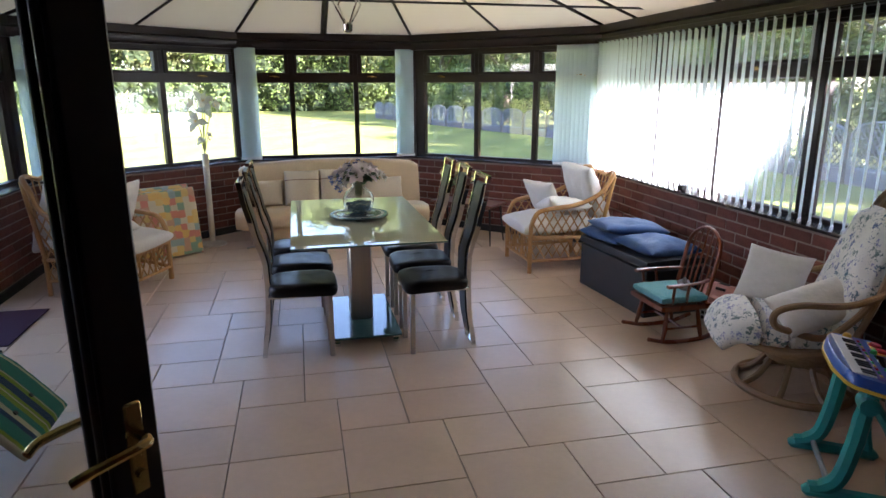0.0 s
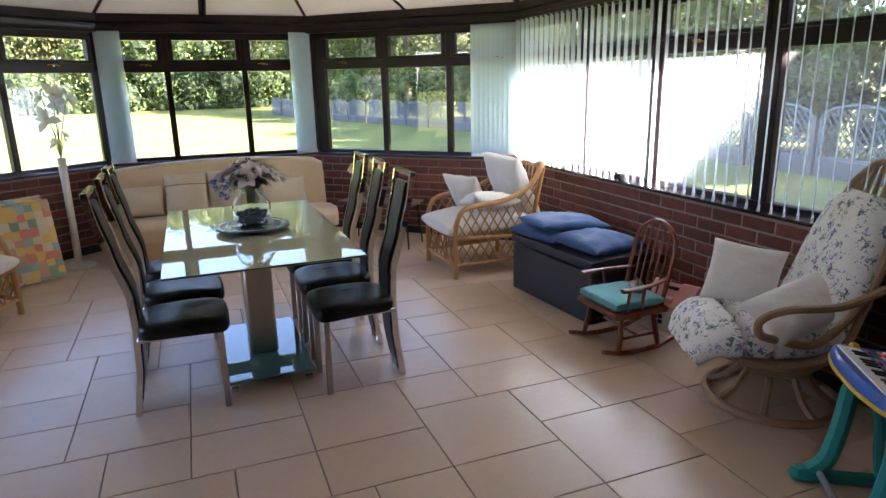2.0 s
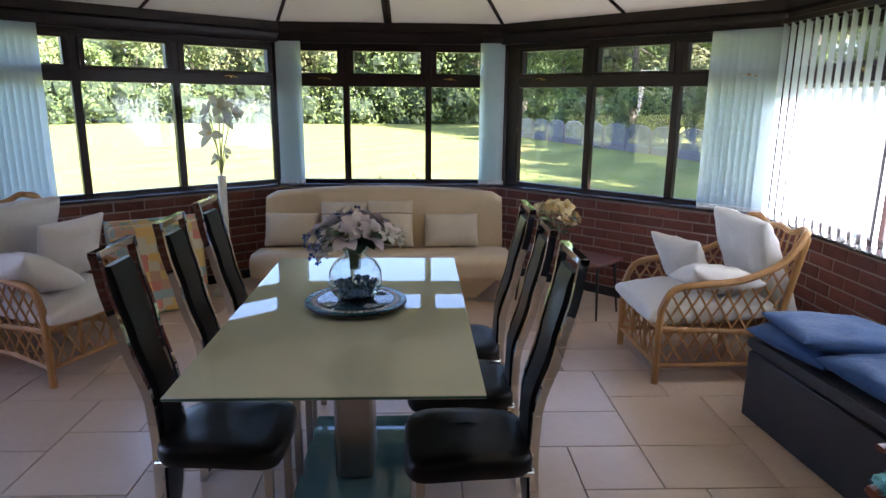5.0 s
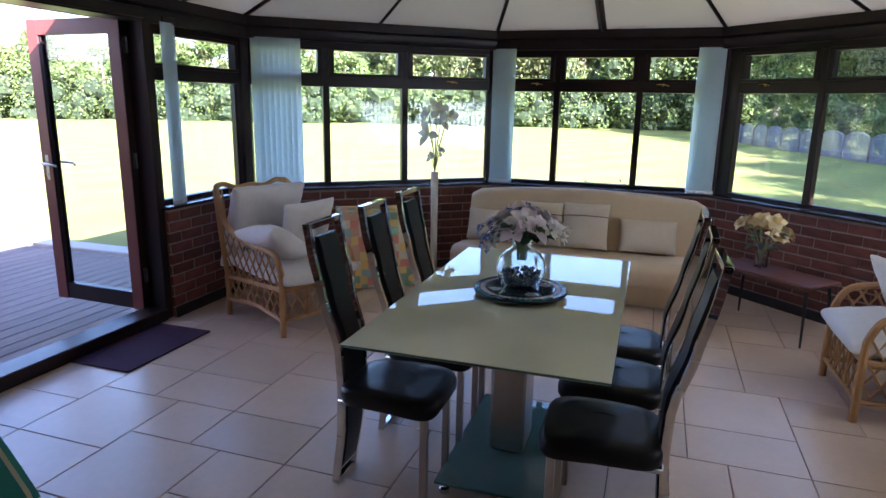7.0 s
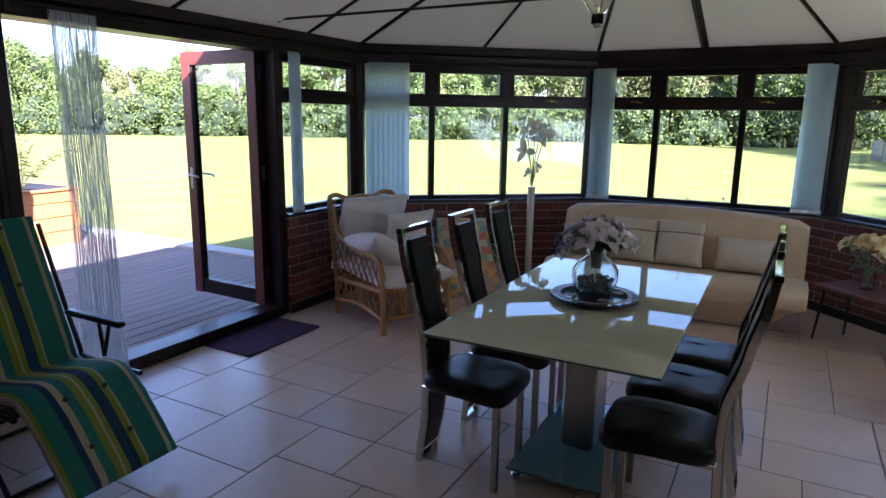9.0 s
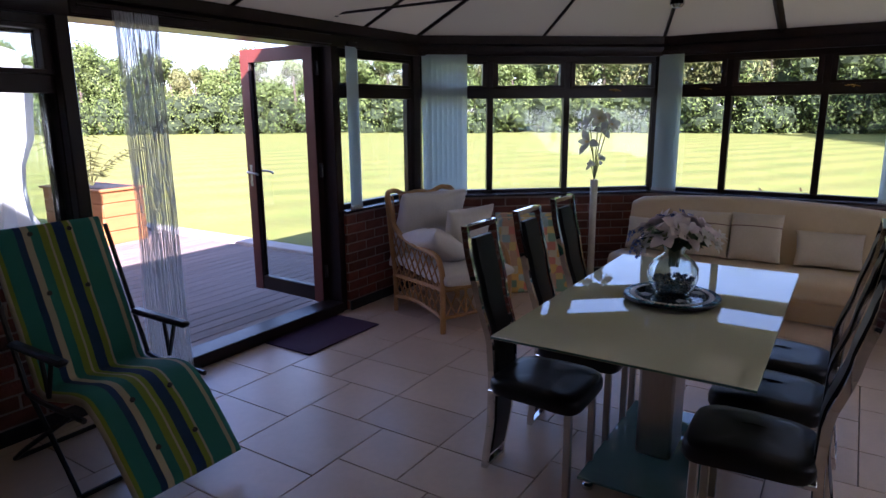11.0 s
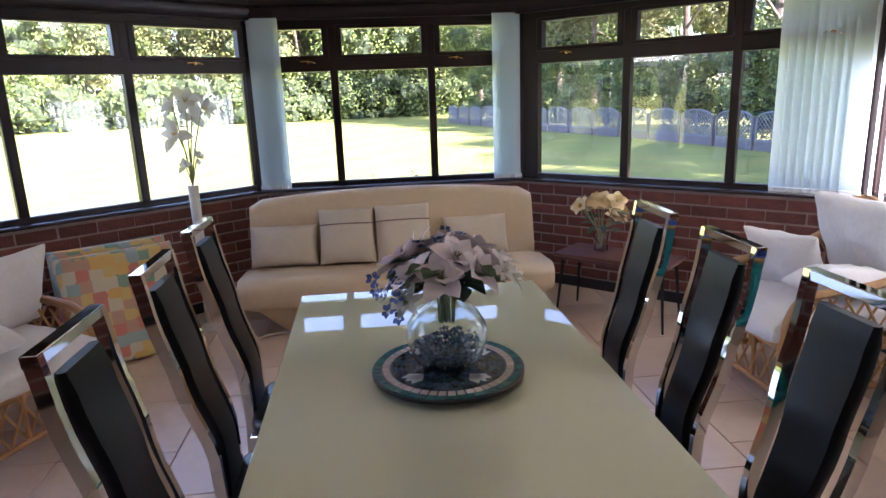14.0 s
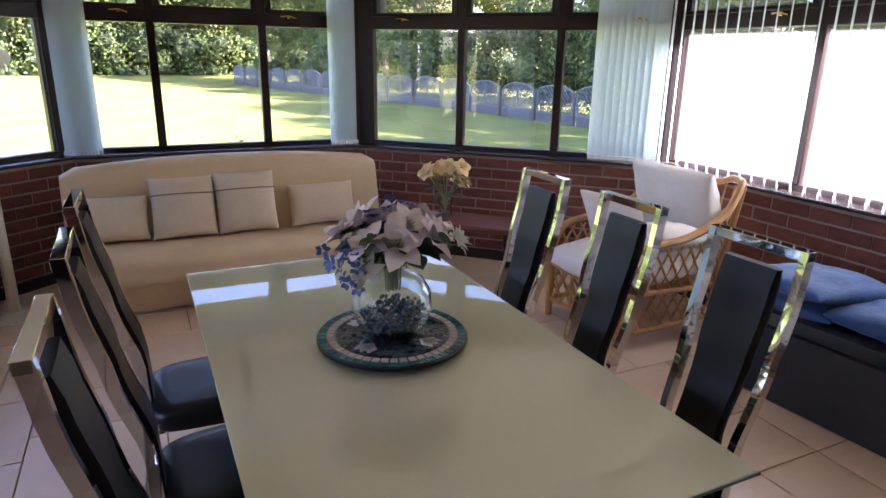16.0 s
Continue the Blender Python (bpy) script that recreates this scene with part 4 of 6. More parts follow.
part("top_plate", Shape().box(-0.2, -0.25, 0.728, 0.2, 0.25, 0.739, 0.003), STEEL, tb)
part("base_plate", Shape().box(-0.225, -0.42, 0.048, 0.225, 0.42, 0.062, 0.003), BASEGLASS, tb, "dark green glass base plate")
for sx in (-1, 1):
    for sy in (-1, 1):
        part("foot", Shape().lathe([(0.012, 0), (0.022, 0.002), (0.022, 0.02), (0.012, 0.028), (0.012, 0.048)], 14, (sx * 0.19, sy * 0.385, 0)), CHROME, tb)


def back_line(z):
    """How far behind the seat's centre the chair back stands at a height."""
    ks = [(0.0, -0.240), (0.25, -0.205), (0.45, -0.195), (0.60, -0.20), (0.80, -0.255), (1.0, -0.30), (1.10, -0.315)]
    for (z0, x0), (z1, x1) in zip(ks, ks[1:]):
        if z <= z1:
            t = (z - z0) / (z1 - z0)
            t = t * t * (3 - 2 * t) * 0.5 + t * 0.5
            return x0 + (x1 - x0) * t
    return ks[-1][1]


def half_width(z):
    return 0.075 + (0.122 - 0.075) * min(1, max(0, (z - 0.05) / 0.85))


ch = thing("dining_chair", pose(0.17, 3.845, 0), "black leather dining chair with a tall chrome framed back", "chair", group="chairs round the table")
zs = [i * 1.09 / 22 for i in range(23)]
for sy in (-1, 1):
    rail = Shape()
    rail.loft([[(back_line(z) + a, sy * half_width(z) + b, z) for a, b in ((-0.020, -0.0095), (0.008, -0.0095), (0.008, 0.0095), (-0.020, 0.0095))] for z in zs])
    part("back_rail", rail, CHROME, ch, "polished chrome side rail")
zt = 1.09
part("top_rail", Shape().box(back_line(zt) - 0.020, -half_width(zt) - 0.0095, zt - 0.022, back_line(zt) + 0.008, half_width(zt) + 0.0095, zt + 0.001, 0.002), CHROME, ch, "polished chrome top rail")
part("foot_rail", Shape().box(back_line(0) - 0.020, -0.085, 0.0, back_line(0) + 0.008, 0.085, 0.016, 0.003), CHROME, ch)
pad = Shape()
rp = []
for z in [0.06 + i * (1.035 - 0.06) / 24 for i in range(25)]:
    e = min(1.0, min(z - 0.06, 1.035 - z) / 0.02 + 0.55)
    w, x = half_width(z) - 0.016 - 0.030 * min(1, max(0, (z - 0.45) / 0.2)), back_line(z) - 0.004
    t = 0.017 * e
    rp.append([(x - t, -w * 0.93, z), (x - t * 0.3, -w, z), (x + t * 0.3, -w, z), (x + t, -w * 0.93, z), (x + t * 1.15, 0, z), (x + t, w * 0.93, z), (x + t * 0.3, w, z), (x - t * 0.3, w, z), (x - t, w * 0.93, z), (x - t * 1.15, 0, z)])
part("backrest", pad.loft(rp), LEATHER, ch, "black leather back pad")
st = Shape()
rs = []
N = 28
for zz, k in ((0.405, 0.90), (0.408, 0.96), (0.425, 1.0), (0.450, 1.0), (0.466, 0.975), (0.474, 0.92), (0.478, 0.70), (0.479, 0.30)):
    ring = []
    for j in range(N):
        a = 2 * math.pi * j / N
        c, s = math.cos(a), math.sin(a)
        x = 0.205 * abs(c) ** 0.38 * (1 if c > 0 else -1)
        y = (0.185 + 0.012 * (x / 0.2)) * abs(s) ** 0.38 * (1 if s > 0 else -1)
        ring.append((x * k + 0.005, y * k, zz - 0.006 * (x / 0.2) ** 2 * (1 if x < 0 else 2)))
    rs.append(ring)
part("seat", st.loft(rs), LEATHER, ch, "padded black leather seat")
part("seat_frame", Shape().box(-0.20, -0.14, 0.388, 0.17, 0.14, 0.408, 0.004), CHROME, ch)
for sy in (-1, 1):
    part("leg", Shape().box(0.145, sy * 0.135 - 0.012, 0.0, 0.175, sy * 0.135 + 0.012, 0.40, 0.003), STEEL, ch, "steel front leg")
for x, y, turn in ((0.168, 4.315, 1), (0.155, 4.775, -1), (0.975, 3.765, 181), (0.978, 4.210, 179), (0.977, 4.650, 180)):
    copy_thing(ch, pose(x, y, 0, 0, 0, turn))

# ---- mosaic tray, vase and flowers on the table ----
TX, TY = 0.566, 4.245
tray = thing("mosaic_tray", pose(TX, TY, 0.752, 0, 0, 12), "round dark mosaic tray with teal and pale borders", "tray")
part("stand", Shape().box(-0.06, -0.13, 0, 0.06, 0.13, 0.016, 0.003), KBLACK, tray)
part("disc", Shape().lathe([(0.185, 0.016), (0.197, 0.018), (0.197, 0.026), (0.19, 0.028)], 64), KBLACK, tray, smooth=True)


def tess(r0, r1, n, gap=0.0022):
    s = Shape()
    for k in range(n):
        a0, a1 = 2 * math.pi * k / n + gap / r0, 2 * math.pi * (k + 1) / n - gap / r0
        q = [(r0, a0), (r1, a0), (r1, a1), (r0, a1)]
        z = 0.0298 + random.uniform(0, 0.0007)
        vs = [(r * math.cos(a), r * math.sin(a), 0.027) for r, a in q] + [(r * math.cos(a), r * math.sin(a), z) for r, a in q]
        s.add(vs, [(4, 5, 6, 7), (0, 1, 5, 4), (1, 2, 6, 5), (2, 3, 7, 6), (3, 0, 4, 7)])
    return s


part("teal_border", tess(0.174, 0.193, 52), TEALTESS, tray, "teal glass tesserae", smooth=False)
part("pale_border", tess(0.152, 0.170, 46), PALETESS, tray, "pale stone tesserae", smooth=False)
inner = Shape()
for k in range(9):
    r0 = 0.03 + k * 0.0132
    sub = tess(r0, r0 + 0.0115, int(6.28 * r0 / 0.017) + 3, 0.0012)
    inner.add(sub.v, sub.f)
part("dark_field", inner, DARKTESS, tray, "dark blue mirror tesserae", smooth=False)
for k in range(4):
    a = math.pi / 2 * k + 0.4
    s = Shape()
    for d in (-0.5, 0, 0.5):
        b = a + d * 0.75
        c, e = Vector((0.082 * math.cos(a), 0.082 * math.sin(a), 0.0318)), Vector((math.cos(b), math.sin(b), 0))
        o = Vector((-e.y, e.x, 0))
        s.add([c, c + e * 0.034 + o * 0.016, c + e * 0.060, c + e * 0.034 - o * 0.016], [(0, 1, 2, 3)])
    part("silver_flower", s, SILVER, tray, "silver glitter flower inlay", smooth=False, fix=False)

vs = thing("glass_vase", pose(TX, TY, 0.7835, 0, 0, 20), "round clear glass vase half filled with blue beads", "vase")
prof = [(0.045, 0.0), (0.070, 0.006), (0.092, 0.035), (0.104, 0.075), (0.100, 0.115), (0.078, 0.150), (0.050, 0.168), (0.040, 0.180), (0.044, 0.196), (0.052, 0.205)]
prof2 = [(r - 0.004, z) for r, z in prof[::-1] if z > 0.004] + [(0.03, 0.008)]
vsh = Shape().lathe(prof + prof2, 40)
vsh.v = [(x * (1 + 0.012 * math.cos(12 * math.atan2(y, x))), y * (1 + 0.012 * math.cos(12 * math.atan2(y, x))), z) for x, y, z in vsh.v]
vg = part("bowl", vsh, VASEGL, vs, "clear ribbed glass bowl")
vg.visible_shadow = False
bd = Shape()
rng = random.Random(3)
for _ in range(420):
    z = rng.uniform(0.014, 0.075)
    rm = 0.062 + 0.030 * math.sin(min(1, z / 0.07) * 1.5) - 0.010
    a, r = rng.uniform(0, 6.28), rm * math.sqrt(rng.uniform(0.15, 1))
    q = 0.0065 * rng.uniform(0.8, 1.2)
    c = Vector((r * math.cos(a), r * math.sin(a), z))
    bd.add([c + Vector(d) * q for d in ((1, 0, 0), (-1, 0, 0), (0, 1, 0), (0, -1, 0), (0, 0, 1), (0, 0, -1), )], [(0, 2, 4), (2, 1, 4), (1, 3, 4), (3, 0, 4), (2, 0, 5), (1, 2, 5), (3, 1, 5), (0, 3, 5)])
part("beads", bd, BEADS, vs, "blue and grey glass beads", smooth=False, fix=False)


def petal(s, base, out, up, length, width, curl=0.3, fold=0.12):
    """A pointed petal with a crease along its middle."""
    side = out.cross(up).normalized()
    rows = []
    for t, w in ((0.0, 0.18), (0.25, 0.75), (0.5, 1.0), (0.75, 0.72), (1.0, 0.05)):
        c = base + out * length * t + up * length * (0.25 * t - curl * t * t)
        rows.append([c - side * width * w / 2 + up * fold * width * w, c, c + side * width * w / 2 + up * fold * width * w])
    s.loft(rows, caps=False, closed=False)


def bloom(parent, m, n, length, width, material, rng, centre=None, layers=2):
    s = Shape()
    for lay in range(layers):
        for k in range(n):
            a = 2 * math.pi * (k + 0.5 * lay) / n + rng.uniform(-0.2, 0.2)
            el = 0.25 + 0.5 * lay + rng.uniform(-0.15, 0.2)
            out = Vector((math.cos(a) * math.cos(el), math.sin(a) * math.cos(el), math.sin(el)))
            up = Vector((-math.cos(a) * math.sin(el), -math.sin(a) * math.sin(el), math.cos(el)))
            petal(s, m.translation + m.to_3x3() @ (out * 0.004), m.to_3x3() @ out, m.to_3x3() @ up, length * (1 - 0.25 * lay) * rng.uniform(0.85, 1.1), width * (1 - 0.2 * lay))
    b = part("flower", s, material, parent, fix=False)
    if centre:
        c = Shape()
        for _ in range(9):
            d = (m.to_3x3() @ Vector((rng.uniform(-0.5, 0.5), rng.uniform(-0.5, 0.5), 1))).normalized()
            c.tube([m.translation, m.translation + d * length * 0.35], 0.0015, 4)
        part("stamens", c, centre, b, fix=False)
    return b


def leafy(s, p, d, length, width, rng):
    up = Vector((rng.uniform(-0.4, 0.4), rng.uniform(-0.4, 0.4), 1)).normalized()
    petal(s, p, d, up, length, width, 0.45, 0.05)


def facing(p, d, spin=0.0):
    return Matrix.Translation(p) @ Vector(d).to_track_quat("Z", "Y").to_matrix().to_4x4() @ pose(0, 0, 0, 0, 0, spin)


bq = thing("flower_arrangement", pose(TX, TY, 0.80), "mauve and white silk poinsettias with blue sprigs in the vase", "flowers")
rng = random.Random(12)
stems, lv = Shape(), Shape()
heads = [((-0.09, -0.05, 0.24), 0), ((-0.02, -0.10, 0.25), 0), ((0.07, -0.09, 0.27), 0), ((0.13, 0.0, 0.25), 0), ((-0.13, 0.05, 0.25), 0), ((0.0, 0.01, 0.32), 0), ((0.07, 0.10, 0.26), 0), ((-0.05, 0.12, 0.25), 0), ((0.09, 0.03, 0.30), 0), ((-0.07, 0.03, 0.31), 0), ((0.02, -0.06, 0.31), 0), ((0.02, 0.14, 0.24), 0), ((-0.17, -0.04, 0.21), 1), ((0.03, 0.03, 0.36), 1), ((-0.04, -0.01, 0.35), 1), ((-0.14, -0.09, 0.16), 1), ((0.17, 0.07, 0.24), 2), ((0.18, -0.05, 0.22), 2), ((-0.11, -0.11, 0.17), 2), ((0.14, -0.11, 0.27), 2)]
for p, kind in heads:
    p = Vector((p[0] * 0.9, p[1] * 0.9, 0.18 + (p[2] - 0.15) * 0.60))
    d = (Vector((p.x, p.y, 0.11)) + Vector((rng.uniform(-1, 1), rng.uniform(-1, 1), rng.uniform(-1, 1))) * 0.05).normalized()
    stems.tube(smooth_path([(p.x * 0.12, p.y * 0.12, 0.10), (p.x * 0.22, p.y * 0.22, 0.19), p - d * 0.01], 4), 0.0018, 5)
    if kind == 0:
        bloom(bq, facing(p, d, rng.uniform(0, 90)), 5, 0.074, 0.052, PETALP, rng, STEM, 2)
    elif kind == 1:
        for _ in range(9):
            q = p + Vector((rng.uniform(-0.028, 0.028), rng.uniform(-0.028, 0.028), rng.uniform(-0.035, 0.035)))
            bloom(bq, facing(q, d + Vector((rng.uniform(-1, 1), rng.uniform(-1, 1), 0)) * 0.6), 5, 0.017, 0.013, PETALB, rng, None, 1)
    else:
        bloom(bq, facing(p, d, 20), 6, 0.045, 0.02, PETALW, rng, STEM, 2)
for _ in range(110):
    a, r = rng.uniform(0, 6.28), rng.uniform(0.03, 0.10)
    p = Vector((r * math.cos(a), r * math.sin(a), rng.uniform(0.205, 0.27)))
    leafy(lv, p, Vector((math.cos(a), math.sin(a), rng.uniform(-0.25, 0.4))).normalized(), rng.uniform(0.045, 0.075), rng.uniform(0.025, 0.045), rng)
part("leaves", lv, SILKLEAF, bq, fix=False)
part("stems", stems, STEM, bq, fix=False)


# ---- sofa bed at the end window ----
sf = thing("sofa_bed", pose(0.52, 6.75, 0), "cream leatherette sofa bed with a curved back", "sofa")


def slab(prof, half, bow, taper=0.97, n=24):
    """An upholstered body: prof in (y, z), running along x with rounded ends; bow lifts the middle."""
    s = Shape()
    rings = []
    c = Vector((sum(p[0] for p in prof) / len(prof), sum(p[1] for p in prof) / len(prof), 0))
    for i in range(n + 1):
        u = -1 + 2 * i / n
        e = min(1.0, (1 - abs(u)) * 14)
        k = 0.86 + 0.14 * math.sin(e * math.pi / 2)
        rings.append([(u * half, c.x + (y - c.x) * k, c.y + (z - c.y) * k + bow(u, z)) for y, z in prof])
    return s.loft(rings)


def rounded(pts, r, n=4):
    """Rounds the corners of a closed outline."""
    out = []
    for i in range(len(pts)):
        a, b, c = (Vector((*pts[k % len(pts)], 0)) for k in (i - 1, i, i + 1))
        rr = min(r, (a - b).length * 0.45, (c - b).length * 0.45)
        p, q = b + (a - b).normalized() * rr, b + (c - b).normalized() * rr
        for k in range(n + 1):
            t = k / n
            v = p * (1 - t) ** 2 + b * 2 * t * (1 - t) + q * t * t
            out.append((v.x, v.y))
    return out


part("seat", slab(rounded([(-0.27, 0.20), (-0.29, 0.36), (-0.22, 0.41), (0.20, 0.385), (0.24, 0.26), (0.10, 0.22)], 0.08), 0.985, lambda u, z: 0), CREAM, sf, "padded cream seat with rolled front")
part("backrest", slab(rounded([(0.15, 0.36), (0.265, 0.785), (0.325, 0.81), (0.38, 0.785), (0.30, 0.32), (0.22, 0.27)], 0.06), 0.96, lambda u, z: (0.055 * (1 - u * u) if z > 0.6 else 0)), CREAM, sf, "tall cream backrest with an arched top")
part("base", Shape().loft([[(-0.72, -0.10, 0.02), (0.72, -0.10, 0.02), (0.72, 0.2, 0.02), (-0.72, 0.2, 0.02)], [(-0.88, -0.22, 0.21), (0.88, -0.22, 0.21), (0.88, 0.24, 0.25), (-0.88, 0.24, 0.25)]]), CREAM, sf, "cream upholstered tapering base")
for sx in (-1, 1):
    part("leg", Shape().tube(smooth_path([(sx * 0.9, -0.16, 0.012), (sx * 0.82, -0.13, 0.018), (sx * 0.5, -0.08, 0.02)]), 0.014, 8, flat=0.7), STEEL, sf, "steel runner foot")


def cushion(m, w, d, h, material, label, seed, group="", corner=0.10, lump=0.014, trim=None, sharp=0.7, n=22):
    c = thing("cushion", m, label, "cushion", group=group)
    part("cover", Shape().pillow(w, d, h, n=n, lump=lump, corner=corner, seed=seed, sharp=sharp), material, c)
    if trim:
        s = Shape()
        k = [(-w * 0.48 + w * 0.96 * i / 16, d * 0.20) for i in range(17)]
        for sgn in (1,):
            s.tube([(x, y, sgn * (h / 2 * max(0, (1 - (2 * x / w) ** 2) * (1 - 0.16)) ** (sharp * 0.5) + 0.003)) for x, y in k], 0.004, 5)
        part("ribbon", s, trim, c, "brown ribbon trim")
    return c


for x, w, h, tr, sd in ((-0.73, 0.44, 0.27, None, 1), (-0.315, 0.37, 0.37, RIBBON, 2), (0.05, 0.37, 0.38, RIBBON, 3), (0.54, 0.44, 0.27, None, 4)):
    cushion(pose(0.52 + x, 6.86 + (0.02 if h < 0.3 else 0), 0.40 + h * 0.47, 72, 0, 2 * (sd - 2)), w, h, 0.18, CREAMPIL, "cream ribbed cushion with a ribbon on the sofa" if tr else "plain cream cushion on the sofa", sd, "sofa cushions", 0.05, 0.008, tr)


# ---- rattan armchairs ----
def armchair(m, label, H, arch=0.045):
    """A cane armchair that faces x, with a back H high: bent frame, lattice sides, front panel and cushions."""
    a = thing("rattan_armchair", m, label, "armchair", group="rattan armchairs")
    W, F, B = 0.30, 0.33, -0.36
    for sy in (-1, 1):
        y = sy * W
        part("front_leg", Shape().tube(smooth_path([(F, y, 0), (F, y, 0.36), (F - 0.015, y, 0.46), (F - 0.07, y, 0.545), (F - 0.20, y * 1.03, 0.575), (F - 0.42, y * 1.05, 0.60), (B + 0.07, y * 1.06, 0.68), (B - 0.01, y * 1.05, H - 0.10), (B - 0.07, y * 1.0, H - 0.015), (B - 0.10, y * 0.88, H)], 6), 0.021, 8), RATTAN, a, "bent cane leg and arm")
        part("rear_leg", Shape().tube(smooth_path([(B + 0.02, y, 0), (B + 0.02, y, 0.30), (B - 0.01, y * 1.02, 0.50), (B - 0.085, y * 1.0, H - 0.025)], 6), 0.019, 8), RATTAN, a)
        part("side_rail", Shape().tube(smooth_path([(F, y, 0.11), (0, y, 0.11 + arch), (B + 0.02, y, 0.12)], 6), 0.015, 6).tube([(F, y, 0.33), (B + 0.02, y, 0.30)], 0.011, 6), RATTAN, a)
        lat = Shape()

        def arm_z(x):
            return 0.565 - 0.02 * (x - 0.1) if x > -0.1 else 0.575 + (-0.1 - x) ** 1.35 * (1.15 + (H - 0.86) * 2)

        for k in range(-9, 12):
            for s in (-1, 1):
                pts = []
                for i in range(34):
                    z = 0.13 + i * 0.026
                    x = k * 0.078 + s * (z - 0.45) * 0.62
                    if B + 0.03 - (0.10 * max(0, z - 0.4) / 0.5) < x < F - 0.01 and z < arm_z(x):
                        pts.append((x, y * (1 + 0.05 * max(0, z - 0.4)) + s * 0.004, z))
                if len(pts) > 2:
                    lat.tube([pts[0], pts[-1]], 0.0065, 5)
        part("lattice", lat, RATTAN, a, "diamond cane lattice side")
    part("front_rail", Shape().tube([(F, -W, 0.33), (F, W, 0.33)], 0.017).tube([(F, -W, 0.11), (F, W, 0.11)], 0.014).tube([(F, -0.10, 0.11), (F, -0.10, 0.33)], 0.010).tube([(F, 0.10, 0.11), (F, 0.10, 0.33)], 0.010), RATTAN, a)
    fl = Shape()
    for s in (-1, 1):
        for k in range(7):
            y0 = -W + 0.03 + k * 0.085
            if -W < y0 + s * 0.11 < W:
                fl.tube([(F + s * 0.003, y0, 0.115), (F + s * 0.003, y0 + s * 0.11, 0.325)], 0.006, 5)
    part("front_lattice", fl, RATTAN, a, "diamond cane front panel")
    part("seat_frame", Shape().tube([(F - 0.02, -W, 0.32), (B, -W, 0.29), (B, W, 0.29), (F - 0.02, W, 0.32)], 0.014, 6, closed=True).box(B, -W + 0.02, 0.285, F - 0.03, W - 0.02, 0.305, 0.004), RATTAN, a)
    part("back_rail", Shape().tube(smooth_path([(B - 0.10, -W * 0.88, H), (B - 0.105, -W * 0.72, H + 0.004), (B - 0.105, -W * 0.4, H - 0.03), (B - 0.11, -W * 0.1, H - 0.02), (B - 0.11, W * 0.1, H - 0.02), (B - 0.105, W * 0.4, H - 0.03), (B - 0.105, W * 0.72, H + 0.004), (B - 0.10, W * 0.88, H)], 6), 0.019, 8), RATTAN, a)
    bl = Shape()
    for k in range(9):
        y = -W + 0.06 + k * (2 * W - 0.12) / 8
        bl.tube([(B, y, 0.30), (B - 0.10, y, H - 0.028)], 0.006, 5)
    part("back_cane", bl, RATTAN, a)
    sc = Shape().pillow(0.72, 0.61, 0.18, pose(0.03, 0, 0.405, 0, 3, 0), n=26, lump=0.014, corner=0.02, seed=5, sharp=0.5)
    part("seat_cushion", sc, WHITECL, a, "plump white cotton seat cushion")
    bc = Shape().pillow(0.64, 0.58, 0.19, pose(B + 0.03, 0, 0.295 + H * 0.37, 0, -68, 0), n=26, lump=0.03, corner=0.03, seed=6, sharp=0.55)
    part("back_cushion", bc, WHITECL, a, "plump white cotton back cushion")
    return a


armR = armchair(pose(2.455, 5.44, 0, 0, 0, 181), "rattan armchair with white cushions beside the side window", 0.86, 0.0)
armL = armchair(pose(-1.365, 5.53, 0, 0, 0, -23), "rattan armchair with white cushions beside the patio door", 0.935)
mR, mL = pose(2.455, 5.44, 0, 0, 0, 181), pose(-1.365, 5.53, 0, 0, 0, -23)
cushion(mR @ pose(0.04, -0.12, 0.60, 0, -58, 24), 0.38, 0.37, 0.14, WHITECL, "white knotted cushion on the rattan armchair", 11, "armchair cushions", 0.12, 0.03, sharp=0.7)
cushion(mR @ pose(-0.02, 0.19, 0.575, 22, -12, 0), 0.42, 0.28, 0.15, WHITECL, "white knotted cushion lying on the armchair's arm", 12, "armchair cushions", 0.14, 0.02)
cushion(mL @ pose(0.0, 0.15, 0.65, 8, -66, -14), 0.42, 0.40, 0.17, WHITECL, "white cushion propped up in the rattan armchair", 13, "armchair cushions", 0.12, 0.02)
cushion(mL @ pose(0.08, -0.18, 0.585, -34, -10, 0), 0.46, 0.37, 0.19, WHITECL, "white cushion leaning on the armchair's arm", 14, "armchair cushions", 0.12, 0.02)

# ---- black storage box with blue cushions ----
bxm = pose(2.72, 4.345, 0, 0, 0, 5)
bx = thing("storage_box", bxm, "long black leatherette storage box under blue cushions", "storage box")
part("body", Shape().box(-0.235, -0.455, 0.0, 0.235, 0.455, 0.345, 0.008), BLACKBOX, bx)
part("lid", Shape().pillow(0.49, 0.925, 0.075, pose(0, 0, 0.388), n=18, lump=0.003, corner=0.0, sharp=0.16), BLACKBOX, bx, "padded black lid")
cushion(bxm @ pose(-0.01, 0.24, 0.463, 2, -2, 8), 0.47, 0.46, 0.12, BLUE, "blue velvet cushion on the storage box", 21, "blue cushions", 0.04, 0.022, sharp=0.75)
cushion(bxm @ pose(0.01, 0.18, 0.528, -3, 3, -14), 0.50, 0.50, 0.12, BLUE, "blue velvet cushion on top of another", 22, "blue cushions", 0.04, 0.022, sharp=0.75)
cushion(bxm @ pose(0.03, -0.19, 0.462, 3, 2, 5), 0.47, 0.45, 0.13, BLUE, "blue velvet cushion on the storage box", 23, "blue cushions", 0.04, 0.022, sharp=0.75)


